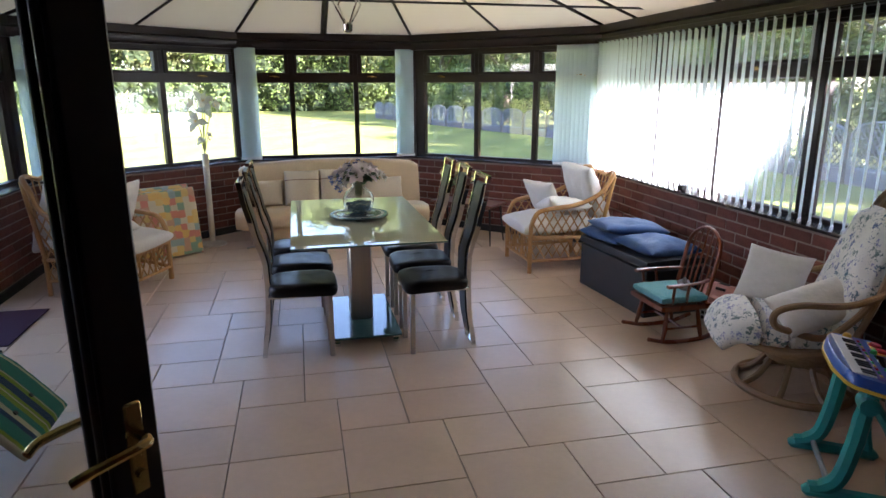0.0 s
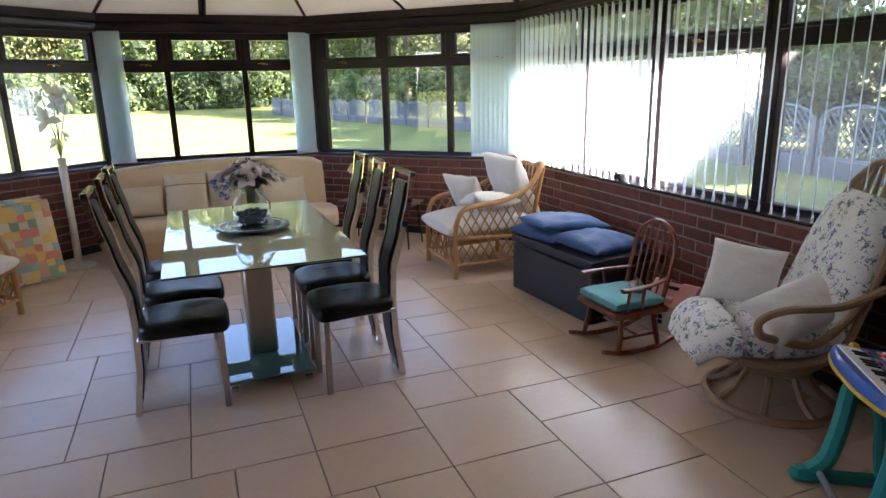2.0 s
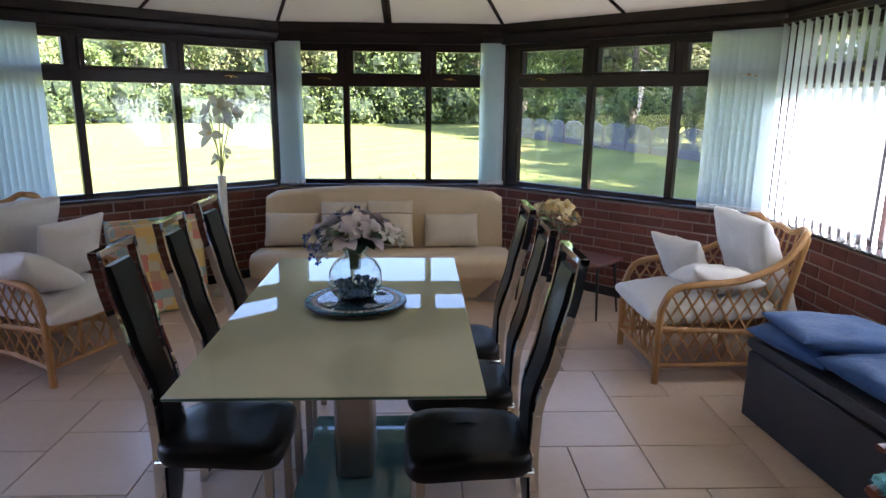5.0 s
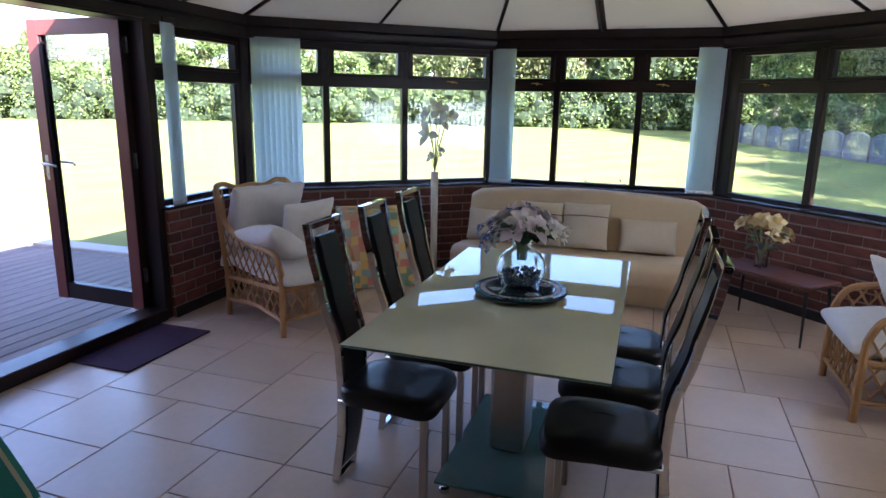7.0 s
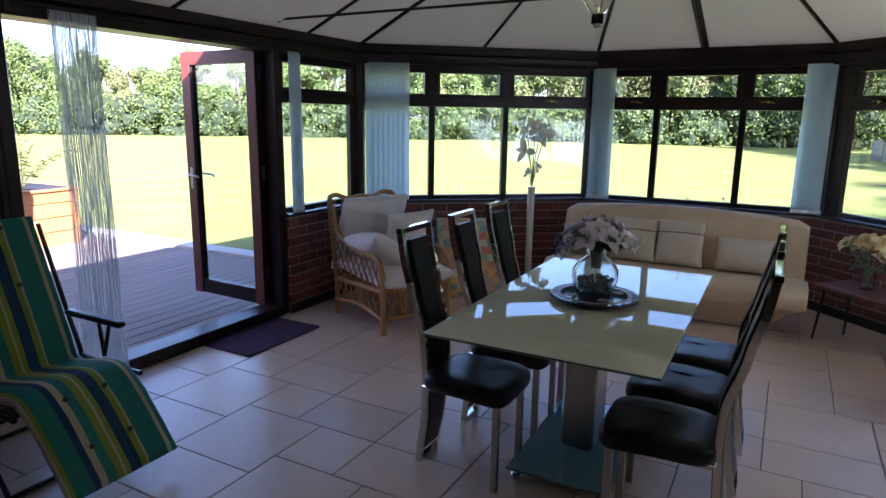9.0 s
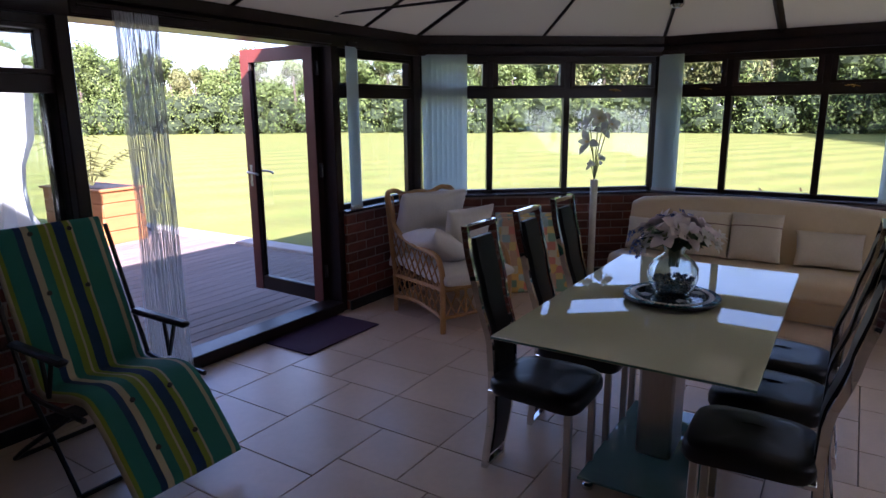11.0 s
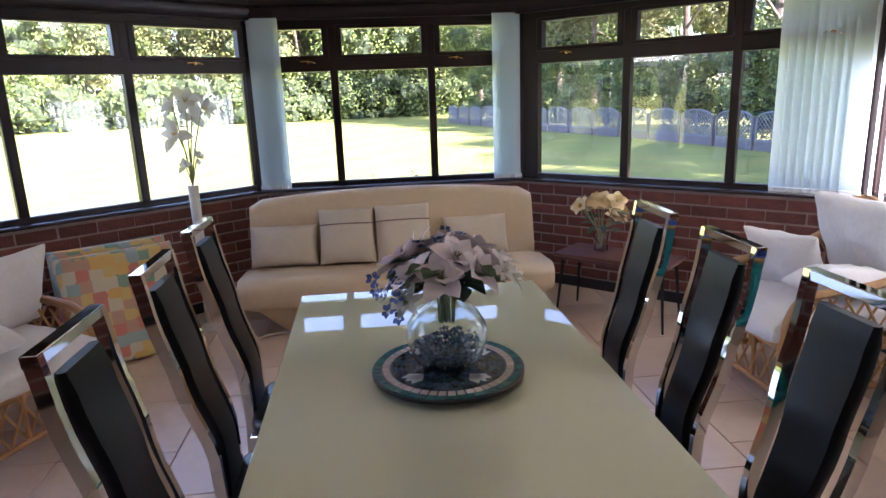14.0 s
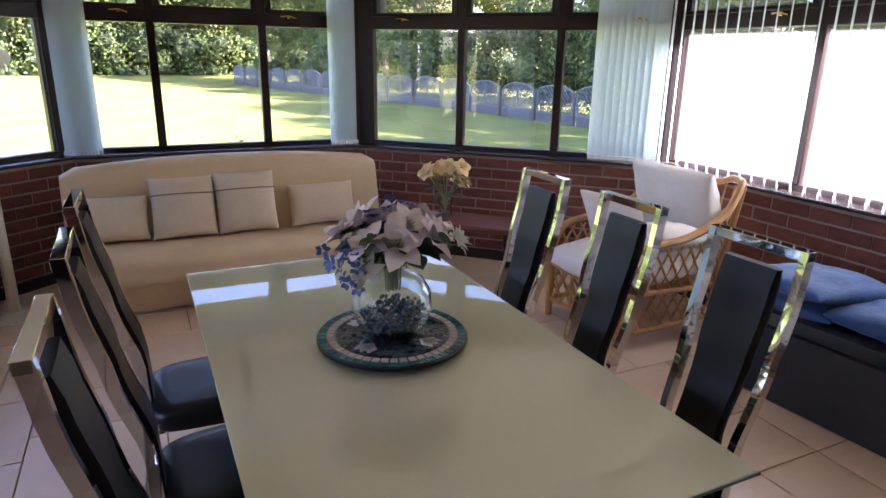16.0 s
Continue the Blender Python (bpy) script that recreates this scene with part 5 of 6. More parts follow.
# ---- child's rocking chair ----
rm = Matrix.Translation((0.01, -0.07, 0)) @ pose(2.535, 3.65, 0, 0, 0, 181) @ Matrix.Diagonal((1.0, 1.06, 0.93, 1.0))
rc = thing("rocking_chair", rm, "small red varnished spindle back rocking chair", "rocking chair")
for sy in (-1, 1):
    part("rocker", Shape().tube(smooth_path([(0.25, sy * 0.155, 0.050), (0.12, sy * 0.155, 0.018), (0.0, sy * 0.155, 0.013), (-0.14, sy * 0.155, 0.022), (-0.27, sy * 0.155, 0.065)]), 0.014, 6), REDWOOD, rc)
    part("leg", Shape().tube([(0.15, sy * 0.155, 0.02), (0.135, sy * 0.15, 0.10), (0.12, sy * 0.135, 0.25)], [0.011, 0.015, 0.012], 8), REDWOOD, rc)
    part("leg", Shape().tube([(-0.13, sy * 0.155, 0.02), (-0.115, sy * 0.15, 0.10), (-0.10, sy * 0.13, 0.25)], [0.011, 0.015, 0.012], 8), REDWOOD, rc)
    part("arm", Shape().tube(smooth_path([(0.16, sy * 0.18, 0.425), (0.05, sy * 0.185, 0.43), (-0.08, sy * 0.17, 0.435), (-0.165, sy * 0.14, 0.44)]), [0.021] * 8 + [0.015] * 17, 8, flat=0.6), REDWOOD, rc, "broad curved wooden arm")
    for x in (0.10, 0.0):
        part("arm_post", Shape().tube([(x, sy * 0.15, 0.26), (x + 0.01, sy * 0.18, 0.425)], 0.009, 8), REDWOOD, rc)
    part("stretcher", Shape().tube([(0.135, sy * 0.15, 0.11), (-0.115, sy * 0.15, 0.11)], 0.008, 6), REDWOOD, rc)
part("stretcher", Shape().tube([(0.01, -0.15, 0.11), (0.01, 0.15, 0.11)], 0.008, 6), REDWOOD, rc)
part("seat", Shape().pillow(0.36, 0.36, 0.045, pose(0.01, 0, 0.262), n=14, lump=0.0, corner=0.0, sharp=0.12), REDWOOD, rc, "wooden seat")
part("hoop", Shape().tube([(-0.135 - 0.10 * min(1, max(0, (p.z - 0.27) / 0.5)), p.y, p.z) for p in [Vector((0, -0.15, 0.27)), Vector((0, -0.155, 0.45))] + arc((0, 0, 0.60), (0.155, 0.165), 180, 0, 16, "yz") + [Vector((0, 0.155, 0.45)), Vector((0, 0.15, 0.27))]], 0.013, 8), REDWOOD, rc, "bent wooden back hoop")
for k in range(-2, 3):
    y = k * 0.05
    zt = 0.60 + 0.165 * math.sqrt(1 - (y / 0.155) ** 2)
    part("spindle", Shape().tube([(-0.135, y * 0.9, 0.27), (-0.185, y, 0.5), (-0.135 - 0.10 * (zt - 0.27) / 0.5, y, zt)], 0.0065, 6), REDWOOD, rc)
fc = thing("cushion", rm @ pose(0.02, 0, 0.318), "turquoise fleece seat pad with a ragged fringe", "cushion")
part("cover", Shape().pillow(0.33, 0.33, 0.07, n=18, lump=0.012, corner=0.02, seed=31, sharp=0.3), TURQ, fc)
fringe = Shape()
rng = random.Random(8)
for k in range(520):
    t = rng.uniform(0, 4)
    s, u = int(t), (t % 1) * 2 - 1
    x, y, dx, dy = [(u, 1, 0, 1), (1, u, 1, 0), (u, -1, 0, -1), (-1, u, -1, 0)][s]
    p = Vector((x * 0.16, y * 0.16, rng.uniform(-0.02, 0.02)))
    e = p + Vector((dx, dy, rng.uniform(-0.9, 0.3))) * rng.uniform(0.012, 0.026) + Vector((rng.uniform(-0.008, 0.008), rng.uniform(-0.008, 0.008), 0))
    fringe.add([p + Vector((0.003, 0.003, 0)), p - Vector((0.003, 0.003, 0)), e], [(0, 1, 2)])
part("fringe", fringe, TURQ, fc, fix=False)
toy = Shape().pillow(0.15, 0.08, 0.07, pose(0, 0, 0.03), n=12, lump=0.01, corner=0.05, seed=3)
toy.loft([[(0.035, -0.02, 0.05), (0.06, 0.0, 0.05), (0.035, 0.02, 0.05)], [(0.052, -0.003, 0.10), (0.056, 0, 0.102), (0.052, 0.003, 0.10)]])
toy.loft([[(-0.02, -0.02, 0.05), (0.005, 0.0, 0.05), (-0.02, 0.02, 0.05)], [(-0.012, -0.003, 0.085), (-0.008, 0, 0.087), (-0.012, 0.003, 0.085)]])
solid("soft_toy", toy, GREYPL, rm @ pose(-0.05, 0.05, 0.350, 0, 0, 60), "small grey soft toy lying on the rocking chair", "toy")

# ---- pink toy house ----
ph = thing("toy_house", pose(2.97, 3.62, 0, 0, 0, 200), "pink toy house with a carrying handle on the floor", "toy house")
part("body", Shape().box(-0.10, -0.13, 0, 0.10, 0.13, 0.17, 0.006), LAMPW, ph, "pale painted walls")
for k, y in enumerate((-0.06, 0.05)):
    part("window", Shape().box(0.0985, y - 0.03, 0.05, 0.103, y + 0.03, 0.11, 0.002), DARKHOLE, ph)
    part("glazing_bar", Shape().box(0.102, y - 0.003, 0.05, 0.1055, y + 0.003, 0.11).box(0.102, y - 0.03, 0.077, 0.1052, y + 0.03, 0.083), KWHITE, ph)
part("roof", Shape().loft([[(-0.125, y, 0.165), (0.125, y, 0.165), (0.125, y, 0.18), (0.015, y, 0.30), (-0.015, y, 0.30), (-0.125, y, 0.18)] for y in (-0.145, 0.145)]), PINK, ph, "pink pitched roof")
part("handle_slot", Shape().box(-0.016, -0.04, 0.2995, 0.016, 0.04, 0.302, 0.001).box(0.030, -0.035, 0.262, 0.045, 0.035, 0.28, 0.002, pose(0.006, 0, 0.004)), DARKHOLE, ph)
part("dormer", Shape().loft([[(0.06, -0.03, 0.19), (0.115, -0.03, 0.19), (0.115, -0.03, 0.225), (0.06, -0.03, 0.235)], [(0.06, 0.03, 0.19), (0.115, 0.03, 0.19), (0.115, 0.03, 0.225), (0.06, 0.03, 0.235)]]), PINK, ph)

# ---- swivel cane chair ----
sm = pose(2.78, 2.73, 0, 0, 0, 154)
sw = thing("swivel_cane_chair", sm, "round based cane swivel chair with a floral cushion", "armchair")
part("base_ring", Shape().tube(arc((0, 0, 0.022), (0.29, 0.29), 0, 352, 40, "xy"), 0.021, 8, closed=True), CANE, sw)
for k in range(8):
    a = k * math.pi / 4 + 0.3
    part("spoke", Shape().tube(smooth_path([(0.28 * math.cos(a), 0.28 * math.sin(a), 0.03), (0.20 * math.cos(a), 0.20 * math.sin(a), 0.08), (0.13 * math.cos(a), 0.13 * math.sin(a), 0.185)], 5), 0.017, 6), CANE, sw)
for z, r in ((0.185, 0.14), (0.213, 0.17), (0.241, 0.20), (0.268, 0.225)):
    part("hub_ring", Shape().tube(arc((0, 0, z), (r, r), 0, 350, 30, "xy"), 0.016, 8, closed=True), CANE, sw)
part("hub", Shape().lathe([(0.10, 0.15), (0.12, 0.17), (0.12, 0.28), (0.10, 0.29)], 24), CANE, sw)
hoop = smooth_path([(0.27, -0.20, 0.30), (0.10, -0.28, 0.295), (-0.12, -0.29, 0.36), (-0.22, -0.275, 0.58), (-0.29, -0.25, 0.82), (-0.34, -0.17, 1.02), (-0.37, -0.07, 1.12), (-0.375, 0, 1.135), (-0.37, 0.07, 1.12), (-0.34, 0.17, 1.02), (-0.29, 0.25, 0.82), (-0.22, 0.275, 0.58), (-0.12, 0.29, 0.36), (0.10, 0.28, 0.295), (0.27, 0.20, 0.30), (0.33, 0, 0.30)], 6)
part("hoop", Shape().tube(hoop, 0.018, 8), CANE, sw, "bent cane hoop of seat and back")
for k in range(-3, 4):
    y = k * 0.06
    top = 1.13 - 0.9 * y * y * 3.5
    part("back_cane", Shape().tube(smooth_path([(-0.10, y * 0.9, 0.36), (-0.24, y, 0.62), (-0.37, y, top)], 5), 0.011, 6), CANE, sw)
for sy in (-1, 1):
    part("arm", Shape().tube(smooth_path([(-0.30, sy * 0.285, 0.66), (-0.10, sy * 0.32, 0.585), (0.12, sy * 0.34, 0.575), (0.22, sy * 0.335, 0.53), (0.215, sy * 0.32, 0.46), (0.13, sy * 0.30, 0.425), (-0.02, sy * 0.29, 0.40), (-0.14, sy * 0.285, 0.50), (-0.22, sy * 0.285, 0.62)], 6), 0.018, 8), CANE, sw, "looped cane arm")
part("seat_frame", Shape().lathe([(0.20, 0.275), (0.24, 0.285), (0.24, 0.30), (0.20, 0.305)], 24), CANE, sw)
fcs = Shape()
prof = smooth_path([(0.43, 0, 0.27), (0.33, 0, 0.37), (0.10, 0, 0.375), (-0.10, 0, 0.40), (-0.18, 0, 0.53), (-0.245, 0, 0.74), (-0.30, 0, 0.92), (-0.325, 0, 1.0)], 6)
rows = []
for i, p in enumerate(prof):
    d = (prof[min(i + 1, len(prof) - 1)] - prof[max(i - 1, 0)]).normalized()
    nrm = Vector((-d.z, 0, d.x))
    nrm = nrm if nrm.z > 0 or nrm.x > 0 else -nrm
    t = i / (len(prof) - 1)
    e = min(1.0, math.sin(math.pi * (0.04 + 0.92 * t)) * 1.9)
    w, th = 0.285 * (1 - 0.42 * max(0, t - 0.62) / 0.38) * (0.62 + 0.38 * e), 0.092 * (0.40 + 0.60 * e)
    row = []
    for j in range(24):
        a = 2 * math.pi * j / 24
        yy = w * (abs(math.cos(a)) ** 0.7) * (1 if math.cos(a) > 0 else -1)
        hh = th * (abs(math.sin(a)) ** 0.8) * (1 if math.sin(a) > 0 else -1)
        q = p + nrm * (hh + 0.010 * noise.noise(Vector((t * 9, yy * 11, 2)))) + Vector((0, yy, 0))
        row.append(q)
    rows.append(row)
part("floral_cushion", fcs.loft(rows), FLORAL, sw, "white cotton cushion printed with blue flowers")
cushion(Matrix.Translation((2.745, 2.93, 0.57)) @ pose(0, 0, 0, 0, 0, -54) @ pose(0, 0, 0, 64, 6, 0), 0.34, 0.32, 0.14, WHITECL, "white embroidered cushion on the swivel chair", 41, "swivel chair cushions", 0.08, 0.014)
cushion(Matrix.Translation((2.70, 2.575, 0.525)) @ pose(0, 0, 0, 34, -17, -8), 0.40, 0.25, 0.13, WHITECL, "white cushion tucked beside the chair's arm", 42, "swivel chair cushions", 0.06, 0.012)

# ---- toy keyboard on a teal stand ----
km = pose(2.375, 1.965, 0, 0, 0, 57)
kb = thing("toy_keyboard", km, "blue toy keyboard with bright buttons on a teal stand", "toy keyboard")
tl = pose(0, 0, 0.50, 10, 0, 0)
outl = rounded([(-0.26, 0.115), (-0.24, -0.09), (-0.10, -0.125), (0.10, -0.125), (0.24, -0.09), (0.26, 0.115), (0.12, 0.10), (-0.12, 0.10)], 0.04)
outl = [(x, -y) for x, y in outl]
body = part("body", Shape().loft([[(x, y, 0.0) for x, y in outl], [(x, y, 0.03) for x, y in outl], [(x * 0.97, y * 0.94, 0.042) for x, y in outl]], m=tl), KBLUE, kb)
part("rim", Shape().loft([[(x * 1.01, y * 1.03, -0.010) for x, y in outl], [(x * 1.015, y * 1.04, 0.004) for x, y in outl]], m=tl), KYEL, kb, "yellow rim")
part("white_keys", Shape().box(-0.205, 0.005, 0.040, 0.205, 0.088, 0.047, 0.002, tl), KWHITE, kb, "white keys")
for k in range(17):
    if k % 7 not in (2, 6):
        x = -0.19 + k * 0.0232
        part("black_key", Shape().box(x - 0.005, 0.006, 0.046, x + 0.005, 0.055, 0.053, 0.001, tl), KBLACK, kb)
part("control_strip", Shape().box(-0.215, -0.028, 0.040, 0.215, 0.003, 0.046, 0.002, tl), KPURP, kb, "purple control strip")
for k in range(12):
    part("button", Shape().box(-0.19 + k * 0.033, -0.018, 0.045, -0.172 + k * 0.033, -0.008, 0.049, 0.001, tl), (KYEL, KGREEN, KRED)[k % 3], kb)
part("display", Shape().box(-0.06, -0.085, 0.040, 0.06, -0.045, 0.046, 0.003, tl), SMOKE, kb)
for x, y, r, mt in ((-0.20, -0.075, 0.022, KYEL), (-0.155, -0.09, 0.02, KGREEN), (0.12, -0.085, 0.024, KRED), (0.185, -0.08, 0.026, KRED), (0.225, 0.02, 0.018, KYEL), (-0.09, -0.06, 0.014, KGREEN), (0.085, -0.05, 0.014, KGREEN)):
    part("knob", Shape().lathe([(r, 0.038), (r, 0.046), (r * 0.8, 0.056), (r * 0.3, 0.060)], 16, (x, y, 0), tl), mt, kb)
part("panel", Shape().box(0.08, -0.105, 0.0395, 0.225, -0.055, 0.0445, 0.004, tl).box(-0.235, -0.105, 0.0395, -0.125, -0.055, 0.0445, 0.004, tl), KYEL, kb)
for sx in (-1, 1):
    x = sx * 0.19
    part("leg", Shape().tube(smooth_path([(x, 0.0, 0.47), (x, 0.015, 0.40), (x, 0.03, 0.25), (x, 0.06, 0.10), (x, 0.11, 0.045), (x, 0.16, 0.03)], 5), [0.03] * 6 + [0.034] * 15 + [0.030] * 5, 8), KTEAL, kb, "curved teal stand leg")
    part("leg", Shape().tube(smooth_path([(x, -0.005, 0.44), (x, -0.09, 0.30), (x, -0.11, 0.14), (x, -0.13, 0.04)], 5), 0.020, 8), KTEAL, kb)
    part("foot", Shape().box(x - 0.032, -0.17, 0.0, x + 0.032, 0.185, 0.042, 0.016), KTEAL, kb)
    part("clamp", Shape().tube([(x - 0.04, 0.01, 0.43), (x + 0.04, 0.01, 0.43)], 0.035, 12), KTEAL, kb)
for y, z in ((0.09, 0.05), (0.0, 0.44)):
    part("crossbar", Shape().tube([(-0.19, y, z), (0.19, y, z)], 0.013, 8), GREYMET, kb, "grey metal crossbar")

# ---- black glass console by the near wall ----
cg = thing("glass_console", pose(1.99, 1.30, 0, 0, 0, 46), "low black glass console against the brick wall", "console")
part("top", Shape().box(-0.36, -0.10, 0.50, 0.36, 0.10, 0.512, 0.002), SMOKE, cg)
part("body", Shape().box(-0.34, -0.095, 0.0, 0.10, 0.085, 0.46, 0.006), KBLACK, cg, "black cabinet body")
part("bracket", Shape().box(-0.3, -0.08, 0.458, -0.24, 0.08, 0.502, 0.003).box(0.0, -0.08, 0.458, 0.06, 0.08, 0.502, 0.003), STEEL, cg)

# ---- striped recliner ----
rl = thing("garden_recliner", pose(-1.46, 2.94, 0, 0, 0, 0), "folding garden recliner with a green striped pad", "recliner")
rx = smooth_path([(0.47, 0, 0.09), (0.37, 0, 0.22), (0.26, 0, 0.35), (0.14, 0, 0.425), (-0.08, 0, 0.39), (-0.20, 0, 0.385), (-0.25, 0, 0.50), (-0.32, 0, 0.68), (-0.42, 0, 0.93), (-0.47, 0, 1.06)], 6)
rows = []
for i, p in enumerate(rx):
    d = (rx[min(i + 1, len(rx) - 1)] - rx[max(i - 1, 0)]).normalized()
    nrm = Vector((-d.z, 0, d.x))
    if nrm.z < 0:
        nrm = -nrm
    th = 0.030 * (0.55 if i in (0, len(rx) - 1) else 1)
    rows.append([p + nrm * (th * math.copysign(abs(math.sin(a)) ** 0.6, math.sin(a)) + 0.004 * noise.noise(Vector((i * 0.5, math.cos(a) * 3, 1)))) + Vector((0, 0.245 * math.copysign(abs(math.cos(a)) ** 0.35, math.cos(a)), 0)) for a in [2 * math.pi * (j + 0.5) / 24 for j in range(24)]])
part("pad", Shape().loft(rows), STRIPE, rl, "green, navy and cream striped pad")
for i in (6, 14, 44, 52):
    p = rx[min(i, len(rx) - 1)]
    for y in (-0.09, 0.08):
        d = (rx[min(i + 1, len(rx) - 1)] - rx[max(i - 1, 0)]).normalized()
        nrm = Vector((-d.z, 0, d.x))
        nrm = nrm if nrm.z > 0 else -nrm
        part("button", Shape().tube([p + nrm * 0.026 + Vector((0, y, 0)), p + nrm * 0.036 + Vector((0, y, 0))], 0.011, 10), KBLACK, rl)
for sy in (-1, 1):
    y = sy * 0.275
    part("arm", Shape().box(-0.30, y - 0.026, 0.585, 0.12, y + 0.026, 0.615, 0.012), KBLACK, rl, "black plastic armrest")
    part("arm_strut", Shape().tube([(0.02, y, 0.585), (-0.04, y, 0.42)], 0.010, 6).tube([(-0.06, y, 0.585), (-0.04, y, 0.42)], 0.010, 6), KBLACK, rl)
    part("side_frame", Shape().tube(smooth_path([(0.22, y, 0.385), (-0.18, y, 0.385), (-0.25, y, 0.47), (-0.47, y, 1.02)], 5), 0.012, 6), KBLACK, rl)
    part("leg", Shape().tube(smooth_path([(-0.20, y, 0.39), (0.02, y, 0.12), (0.10, y, 0.012)], 5), 0.011, 6), KBLACK, rl)
    part("leg", Shape().tube(smooth_path([(0.14, y, 0.39), (-0.30, y, 0.12), (-0.46, y, 0.012)], 5), 0.011, 6), KBLACK, rl)
for x in (0.10, -0.46):
    part("foot_bar", Shape().tube([(x, -0.275, 0.012), (x, 0.275, 0.012)], 0.011, 6), KBLACK, rl)
part("leg_rest_frame", Shape().tube([(0.22, -0.2, 0.36), (0.44, -0.2, 0.10), (0.44, 0.2, 0.10), (0.22, 0.2, 0.36)], 0.010, 6), KBLACK, rl)

# ---- lily stand, patchwork cushions, side table ----
ls = thing("lily_stand", pose(-0.745, 6.89, 0), "tall cream pole stand with white artificial lilies", "flower stand")
part("base", Shape().lathe([(0.135, 0.0), (0.14, 0.008), (0.13, 0.02), (0.05, 0.028), (0.034, 0.04)], 32), LAMPW, ls)
part("pole", Shape().lathe([(0.031, 0.03), (0.029, 0.5), (0.033, 0.95), (0.030, 0.955)], 20), LAMPW, ls)
rng = random.Random(6)
lst = Shape()
for p, d, k in (((0.02, -0.02, 1.47), (0.4, -0.7, 0.5), 0.12), ((0.11, 0.0, 1.43), (0.9, -0.2, 0.3), 0.11), ((-0.04, -0.05, 1.28), (-0.3, -0.9, 0.2), 0.13), ((-0.07, 0.03, 1.44), (-0.9, 0.2, 0.4), 0.11), ((0.03, 0.06, 1.38), (0.2, 0.8, 0.4), 0.11)):
    bloom(ls, facing(p, d), 3, k, 0.07, PETALW, rng, KYEL, 2)
    lst.tube(smooth_path([(0, 0, 0.95), (p[0] * 0.3, p[1] * 0.3, 1.15), p], 5), 0.005, 5)
for p, d in (((0.05, -0.02, 1.13), (0.8, -0.4, 0.4)), ((-0.02, -0.03, 1.08), (-0.3, -0.8, 0.4))):
    bloom(ls, facing(p, d), 3, 0.06, 0.04, PETALW, rng, None, 2)
    lst.tube([(0, 0, 0.95), p], 0.004, 5)
tagged(part("stems", lst, STEM, ls, fix=False), kind="stuff")

pm = pose(-1.13, 6.50, 0, 0, 0, 34)
for k, (dy, tilt, h) in enumerate(((-0.04, -9, 0.66), (0.09, -7, 0.68))):
    cushion(pm @ pose(0, dy, h * 0.49, 90 + tilt, 0, 0), 0.64, h, 0.17, PATCH, "patchwork print chair cushion standing folded on the floor", 50 + k, "patchwork cushions", 0.015, 0.012, sharp=0.28, n=22)

tm = pose(1.93, 6.53, 0, 0, 0, -45)
sd = thing("side_table", tm, "dark teak side table with thin tapered legs", "side table")
part("tabletop", Shape().box(-0.38, -0.17, 0.40, 0.38, 0.17, 0.422, 0.006), TEAK, sd)
part("apron", Shape().box(-0.33, -0.13, 0.372, 0.33, 0.13, 0.40, 0.003), TEAK, sd)
for sx in (-1, 1):
    for sy in (-1, 1):
        part("leg", Shape().tube([(sx * 0.36, sy * 0.15, 0.0), (sx * 0.33, sy * 0.12, 0.375)], [0.007, 0.012], 8), SKIRT, sd, "thin dark leg")
yv = thing("posy_vase", tm @ pose(-0.13, 0.02, 0.422) @ Matrix.Diagonal((1.25, 1.25, 1.2, 1.0)), "small clear vase of yellow silk flowers", "vase")
yg = part("bowl", Shape().lathe([(0.03, 0.0), (0.038, 0.004), (0.032, 0.05), (0.042, 0.11), (0.038, 0.11), (0.028, 0.05), (0.03, 0.008)], 24), VASEGL, yv)
yg.visible_shadow = False
rng = random.Random(2)
yl, ys = Shape(), Shape()
for k in range(13):
    a, r = k * 2.4, 0.06 + 0.09 * ((k * 7) % 13) / 13
    p = Vector((r * math.cos(a), r * math.sin(a), 0.21 + 0.13 * ((k * 5) % 13) / 13 - r * 0.3))
    d = Vector((p.x, p.y, 0.08)).normalized()
    bloom(yv, facing(p, d), 5, 0.058, 0.05, PETALY, rng, KYEL, 2)
    ys.tube([(0, 0, 0.02), (p.x * 0.2, p.y * 0.2, 0.12), p], 0.0025, 4)
for _ in range(22):
    a = rng.uniform(0, 6.28)
    leafy(yl, Vector((0.05 * math.cos(a), 0.05 * math.sin(a), rng.uniform(0.12, 0.25))), Vector((math.cos(a), math.sin(a), rng.uniform(-0.2, 0.5))).normalized(), 0.09, 0.035, rng)
part("leaves", yl, SILKLEAF, yv, fix=False)
part("stems", ys, STEM, yv, fix=False)

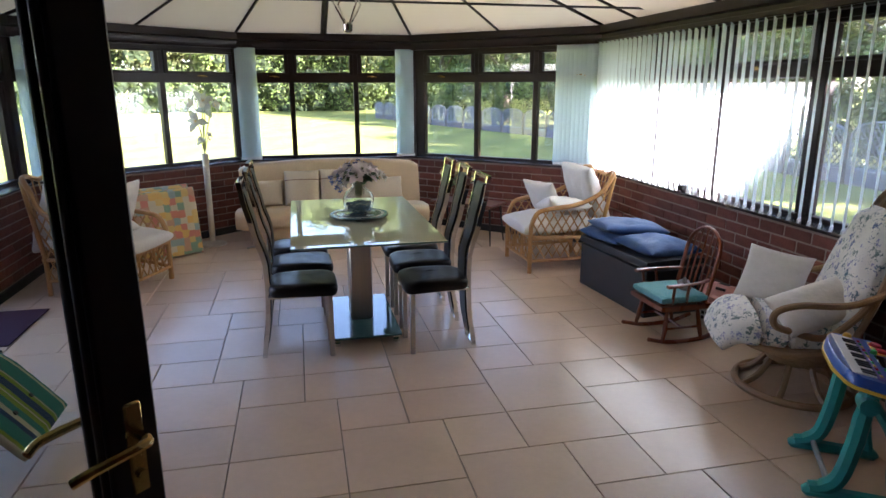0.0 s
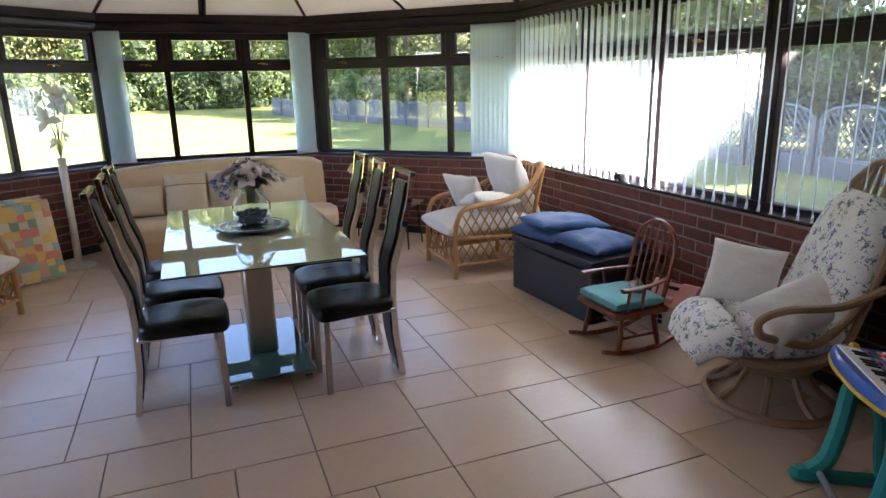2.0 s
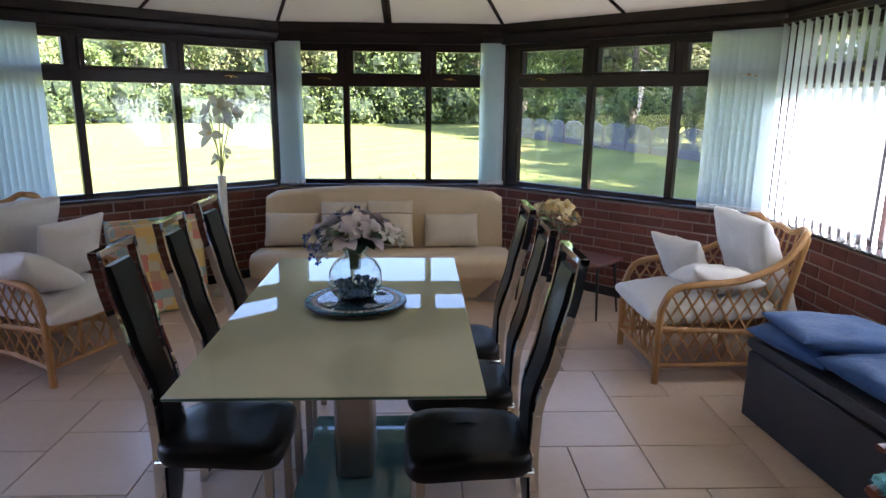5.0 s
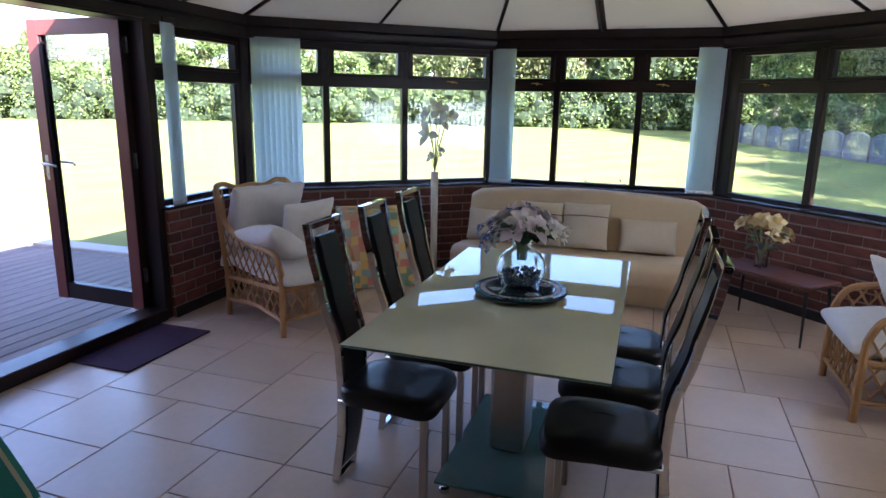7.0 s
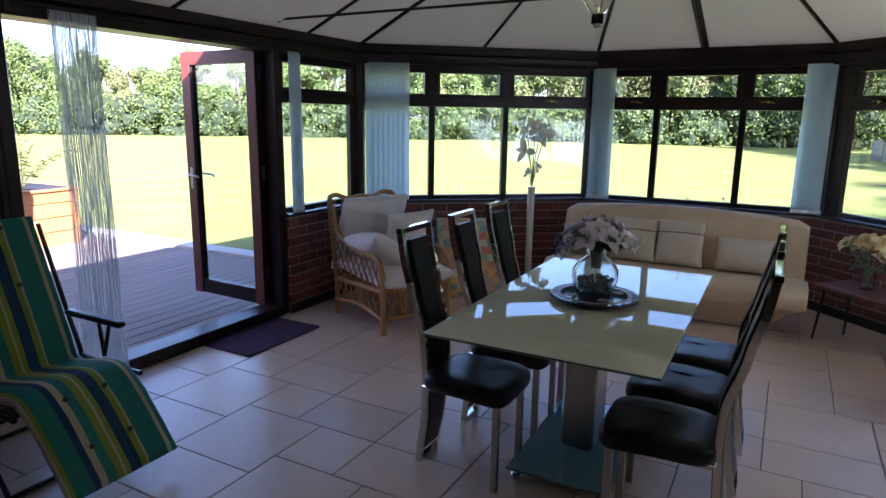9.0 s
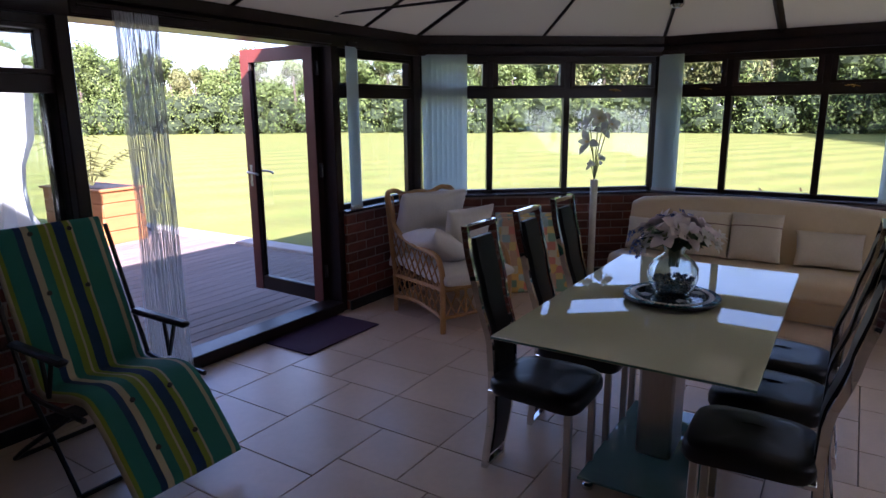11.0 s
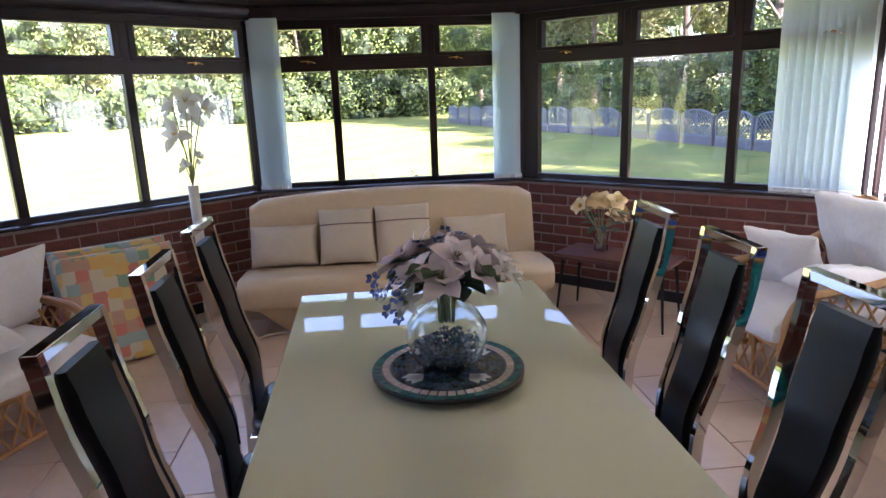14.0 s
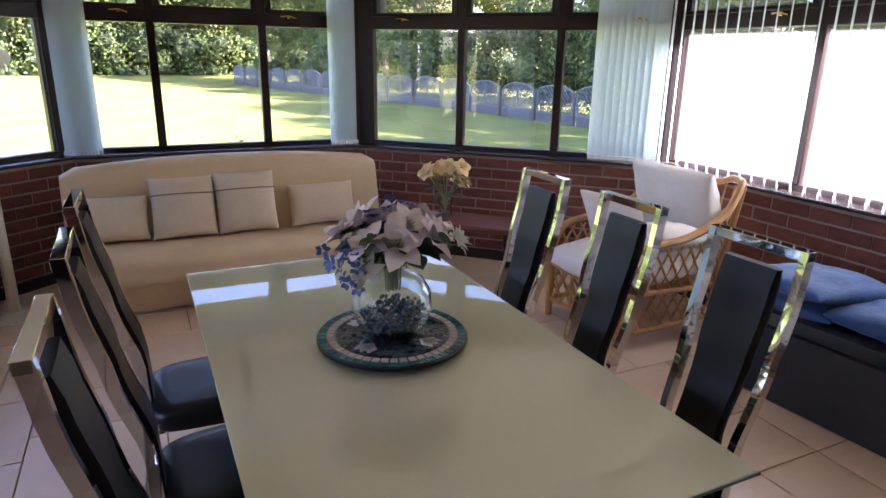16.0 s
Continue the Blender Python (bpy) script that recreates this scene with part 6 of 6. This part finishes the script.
# ---- mat, string curtain, pendant, sill box ----
solid("door_mat", Shape().box(-2.165, 4.31, 0.001, -1.685, 5.03, 0.012, 0.004), MATTE, Matrix(), "dark purple ribbed door mat before the patio door", "mat")
sc = thing("string_curtain", pose(-2.10, 3.30, 0), "white string curtain drawn to one side of the patio door", "curtain")
part("rail", Shape().tube([(0, 0.0, 2.075), (0, 0.75, 2.075)], 0.008, 6), BROWN, sc)
rng = random.Random(4)
for b in range(8):
    s = Shape()
    for k in range(24):
        u = (b * 24 + k) / 192
        y0, y1, y2 = 0.18 + 0.25 * u, 0.19 + 0.24 * u ** 0.9, 0.17 + 0.26 * u ** 0.8
        pts = [(rng.uniform(-0.012, 0.012), y0, 2.07), (0.0, y0 * 0.5 + y1 * 0.5 + rng.uniform(-0.006, 0.006), 1.5), (rng.uniform(-0.012, 0.012), y1, 0.95), (rng.uniform(-0.015, 0.015), y2, 0.45), (rng.uniform(-0.015, 0.015), y2 + rng.uniform(0.0, 0.02), 0.02)]
        s.tube(smooth_path(pts, 3), 0.0009, 3)
    tagged(part("string_bundle", s, STRING, sc, fix=False), kind="stuff")

pn = thing("pendant_light", pose(0.53, 4.16, 1.93), "chrome zigzag pendant light hanging from the ridge", "pendant light")
part("rod", Shape().tube([(0, 0, 0.62), (0, 0, 1.05)], 0.008, 8), CHROME, pn)
part("ceiling_rose", Shape().lathe([(0.05, 1.03), (0.055, 1.04), (0.05, 1.07), (0.03, 1.075)], 24), CHROME, pn)
for k in range(4):
    a = k * math.pi / 2 + 0.5
    c, s = math.cos(a), math.sin(a)
    part("diamond_arm", Shape().tube([(0, 0, 0.62), (0.11 * c, 0.11 * s, 0.47), (0.0, 0.0, 0.33), (0.10 * c, 0.10 * s, 0.17), (0, 0, 0.02)], 0.006, 6), CHROME, pn)
part("lamp_cup", Shape().lathe([(0.015, 0.0), (0.028, 0.012), (0.03, 0.05), (0.02, 0.06)], 16), CHROME, pn)
solid("sill_box", Shape().box(-0.035, -0.03, 0, 0.035, 0.03, 0.05, 0.01), KBLACK, pose(3.13, 4.46, 0.806, 0, 0, 15), "small black box standing on the window sill", "box")

# ---- floor tiles: a square, a smaller square and an oblong that repeat ----
U = 0.1667
TILES = {}
for w, h in ((2, 2), (3, 2), (3, 3)):
    e = 0.0028
    TILES[w, h] = Shape().box(e, e, -0.012, w * U - e, h * U - e, 0.0, 0.0016).mesh("tile", TILE, smooth=False)
inside = [Vector(p[:2]) for p in scaled(0.10, 0)]


def in_room(x, y):
    for i in range(8):
        a, b = inside[i], inside[(i + 1) % 8]
        if (b.x - a.x) * (y - a.y) - (b.y - a.y) * (x - a.x) > 0:
            return False
    return True


for i in range(-22, 23):
    for j in range(-16, 17):
        ox, oy = 0.820 + (3 * i + 2 * j) * U, 2.473 + (-2 * i + 5 * j) * U
        for dx, dy, w, h in ((0, 0, 2, 2), (2, 0, 3, 2), (2, 2, 3, 3)):
            x, y = ox + dx * U, oy + dy * U
            cs = [in_room(x + a * w * U, y + b * h * U) for a in (0, 1) for b in (0, 1)]
            if any(cs):
                t = part("tile", TILES[w, h], None, FLOOR)
                t.location = (x, y, 0)

# ---- bricks of the dwarf walls ----
for w, x0, x1 in WALLS:
    for c in range(10):
        z = 0.035 + c * 0.0765 + 0.0055
        x = x0 - (0.1125 if c % 2 else 0.0)
        while x < x1:
            a, b = max(x, x0), min(x + 0.215, x1)
            if b - a > 0.03:
                o = part("brick", brick_mesh(round(b - a, 2)), None, w)
                o.location = ((a + b) / 2, 0.122, z)
            x += 0.225
# pier end beside the patio door
for c in range(10):
    o = part("brick", brick_mesh(0.24 if c % 2 else 0.12), None, WALLS[5][0])
    o.matrix_basis = Matrix.Translation((DOOR0 - 0.03, 0.0 if c % 2 else 0.06, 0.0405 + c * 0.0765)) @ Matrix(((0, 1, 0, 0), (1, 0, 0, 0), (0, 0, 1, 0), (0, 0, 0, 1)))

# ---- deck boards ----
BOARD = Shape().box(-0.068, -3.85, -0.012, 0.068, 3.85, 0.012, 0.004).mesh("deck_board", DECK, smooth=False)
for k in range(43):
    o = part("deck_board", BOARD, None, deckb)
    o.location = (-2.42 - 0.145 * k, 2.89, -0.103)
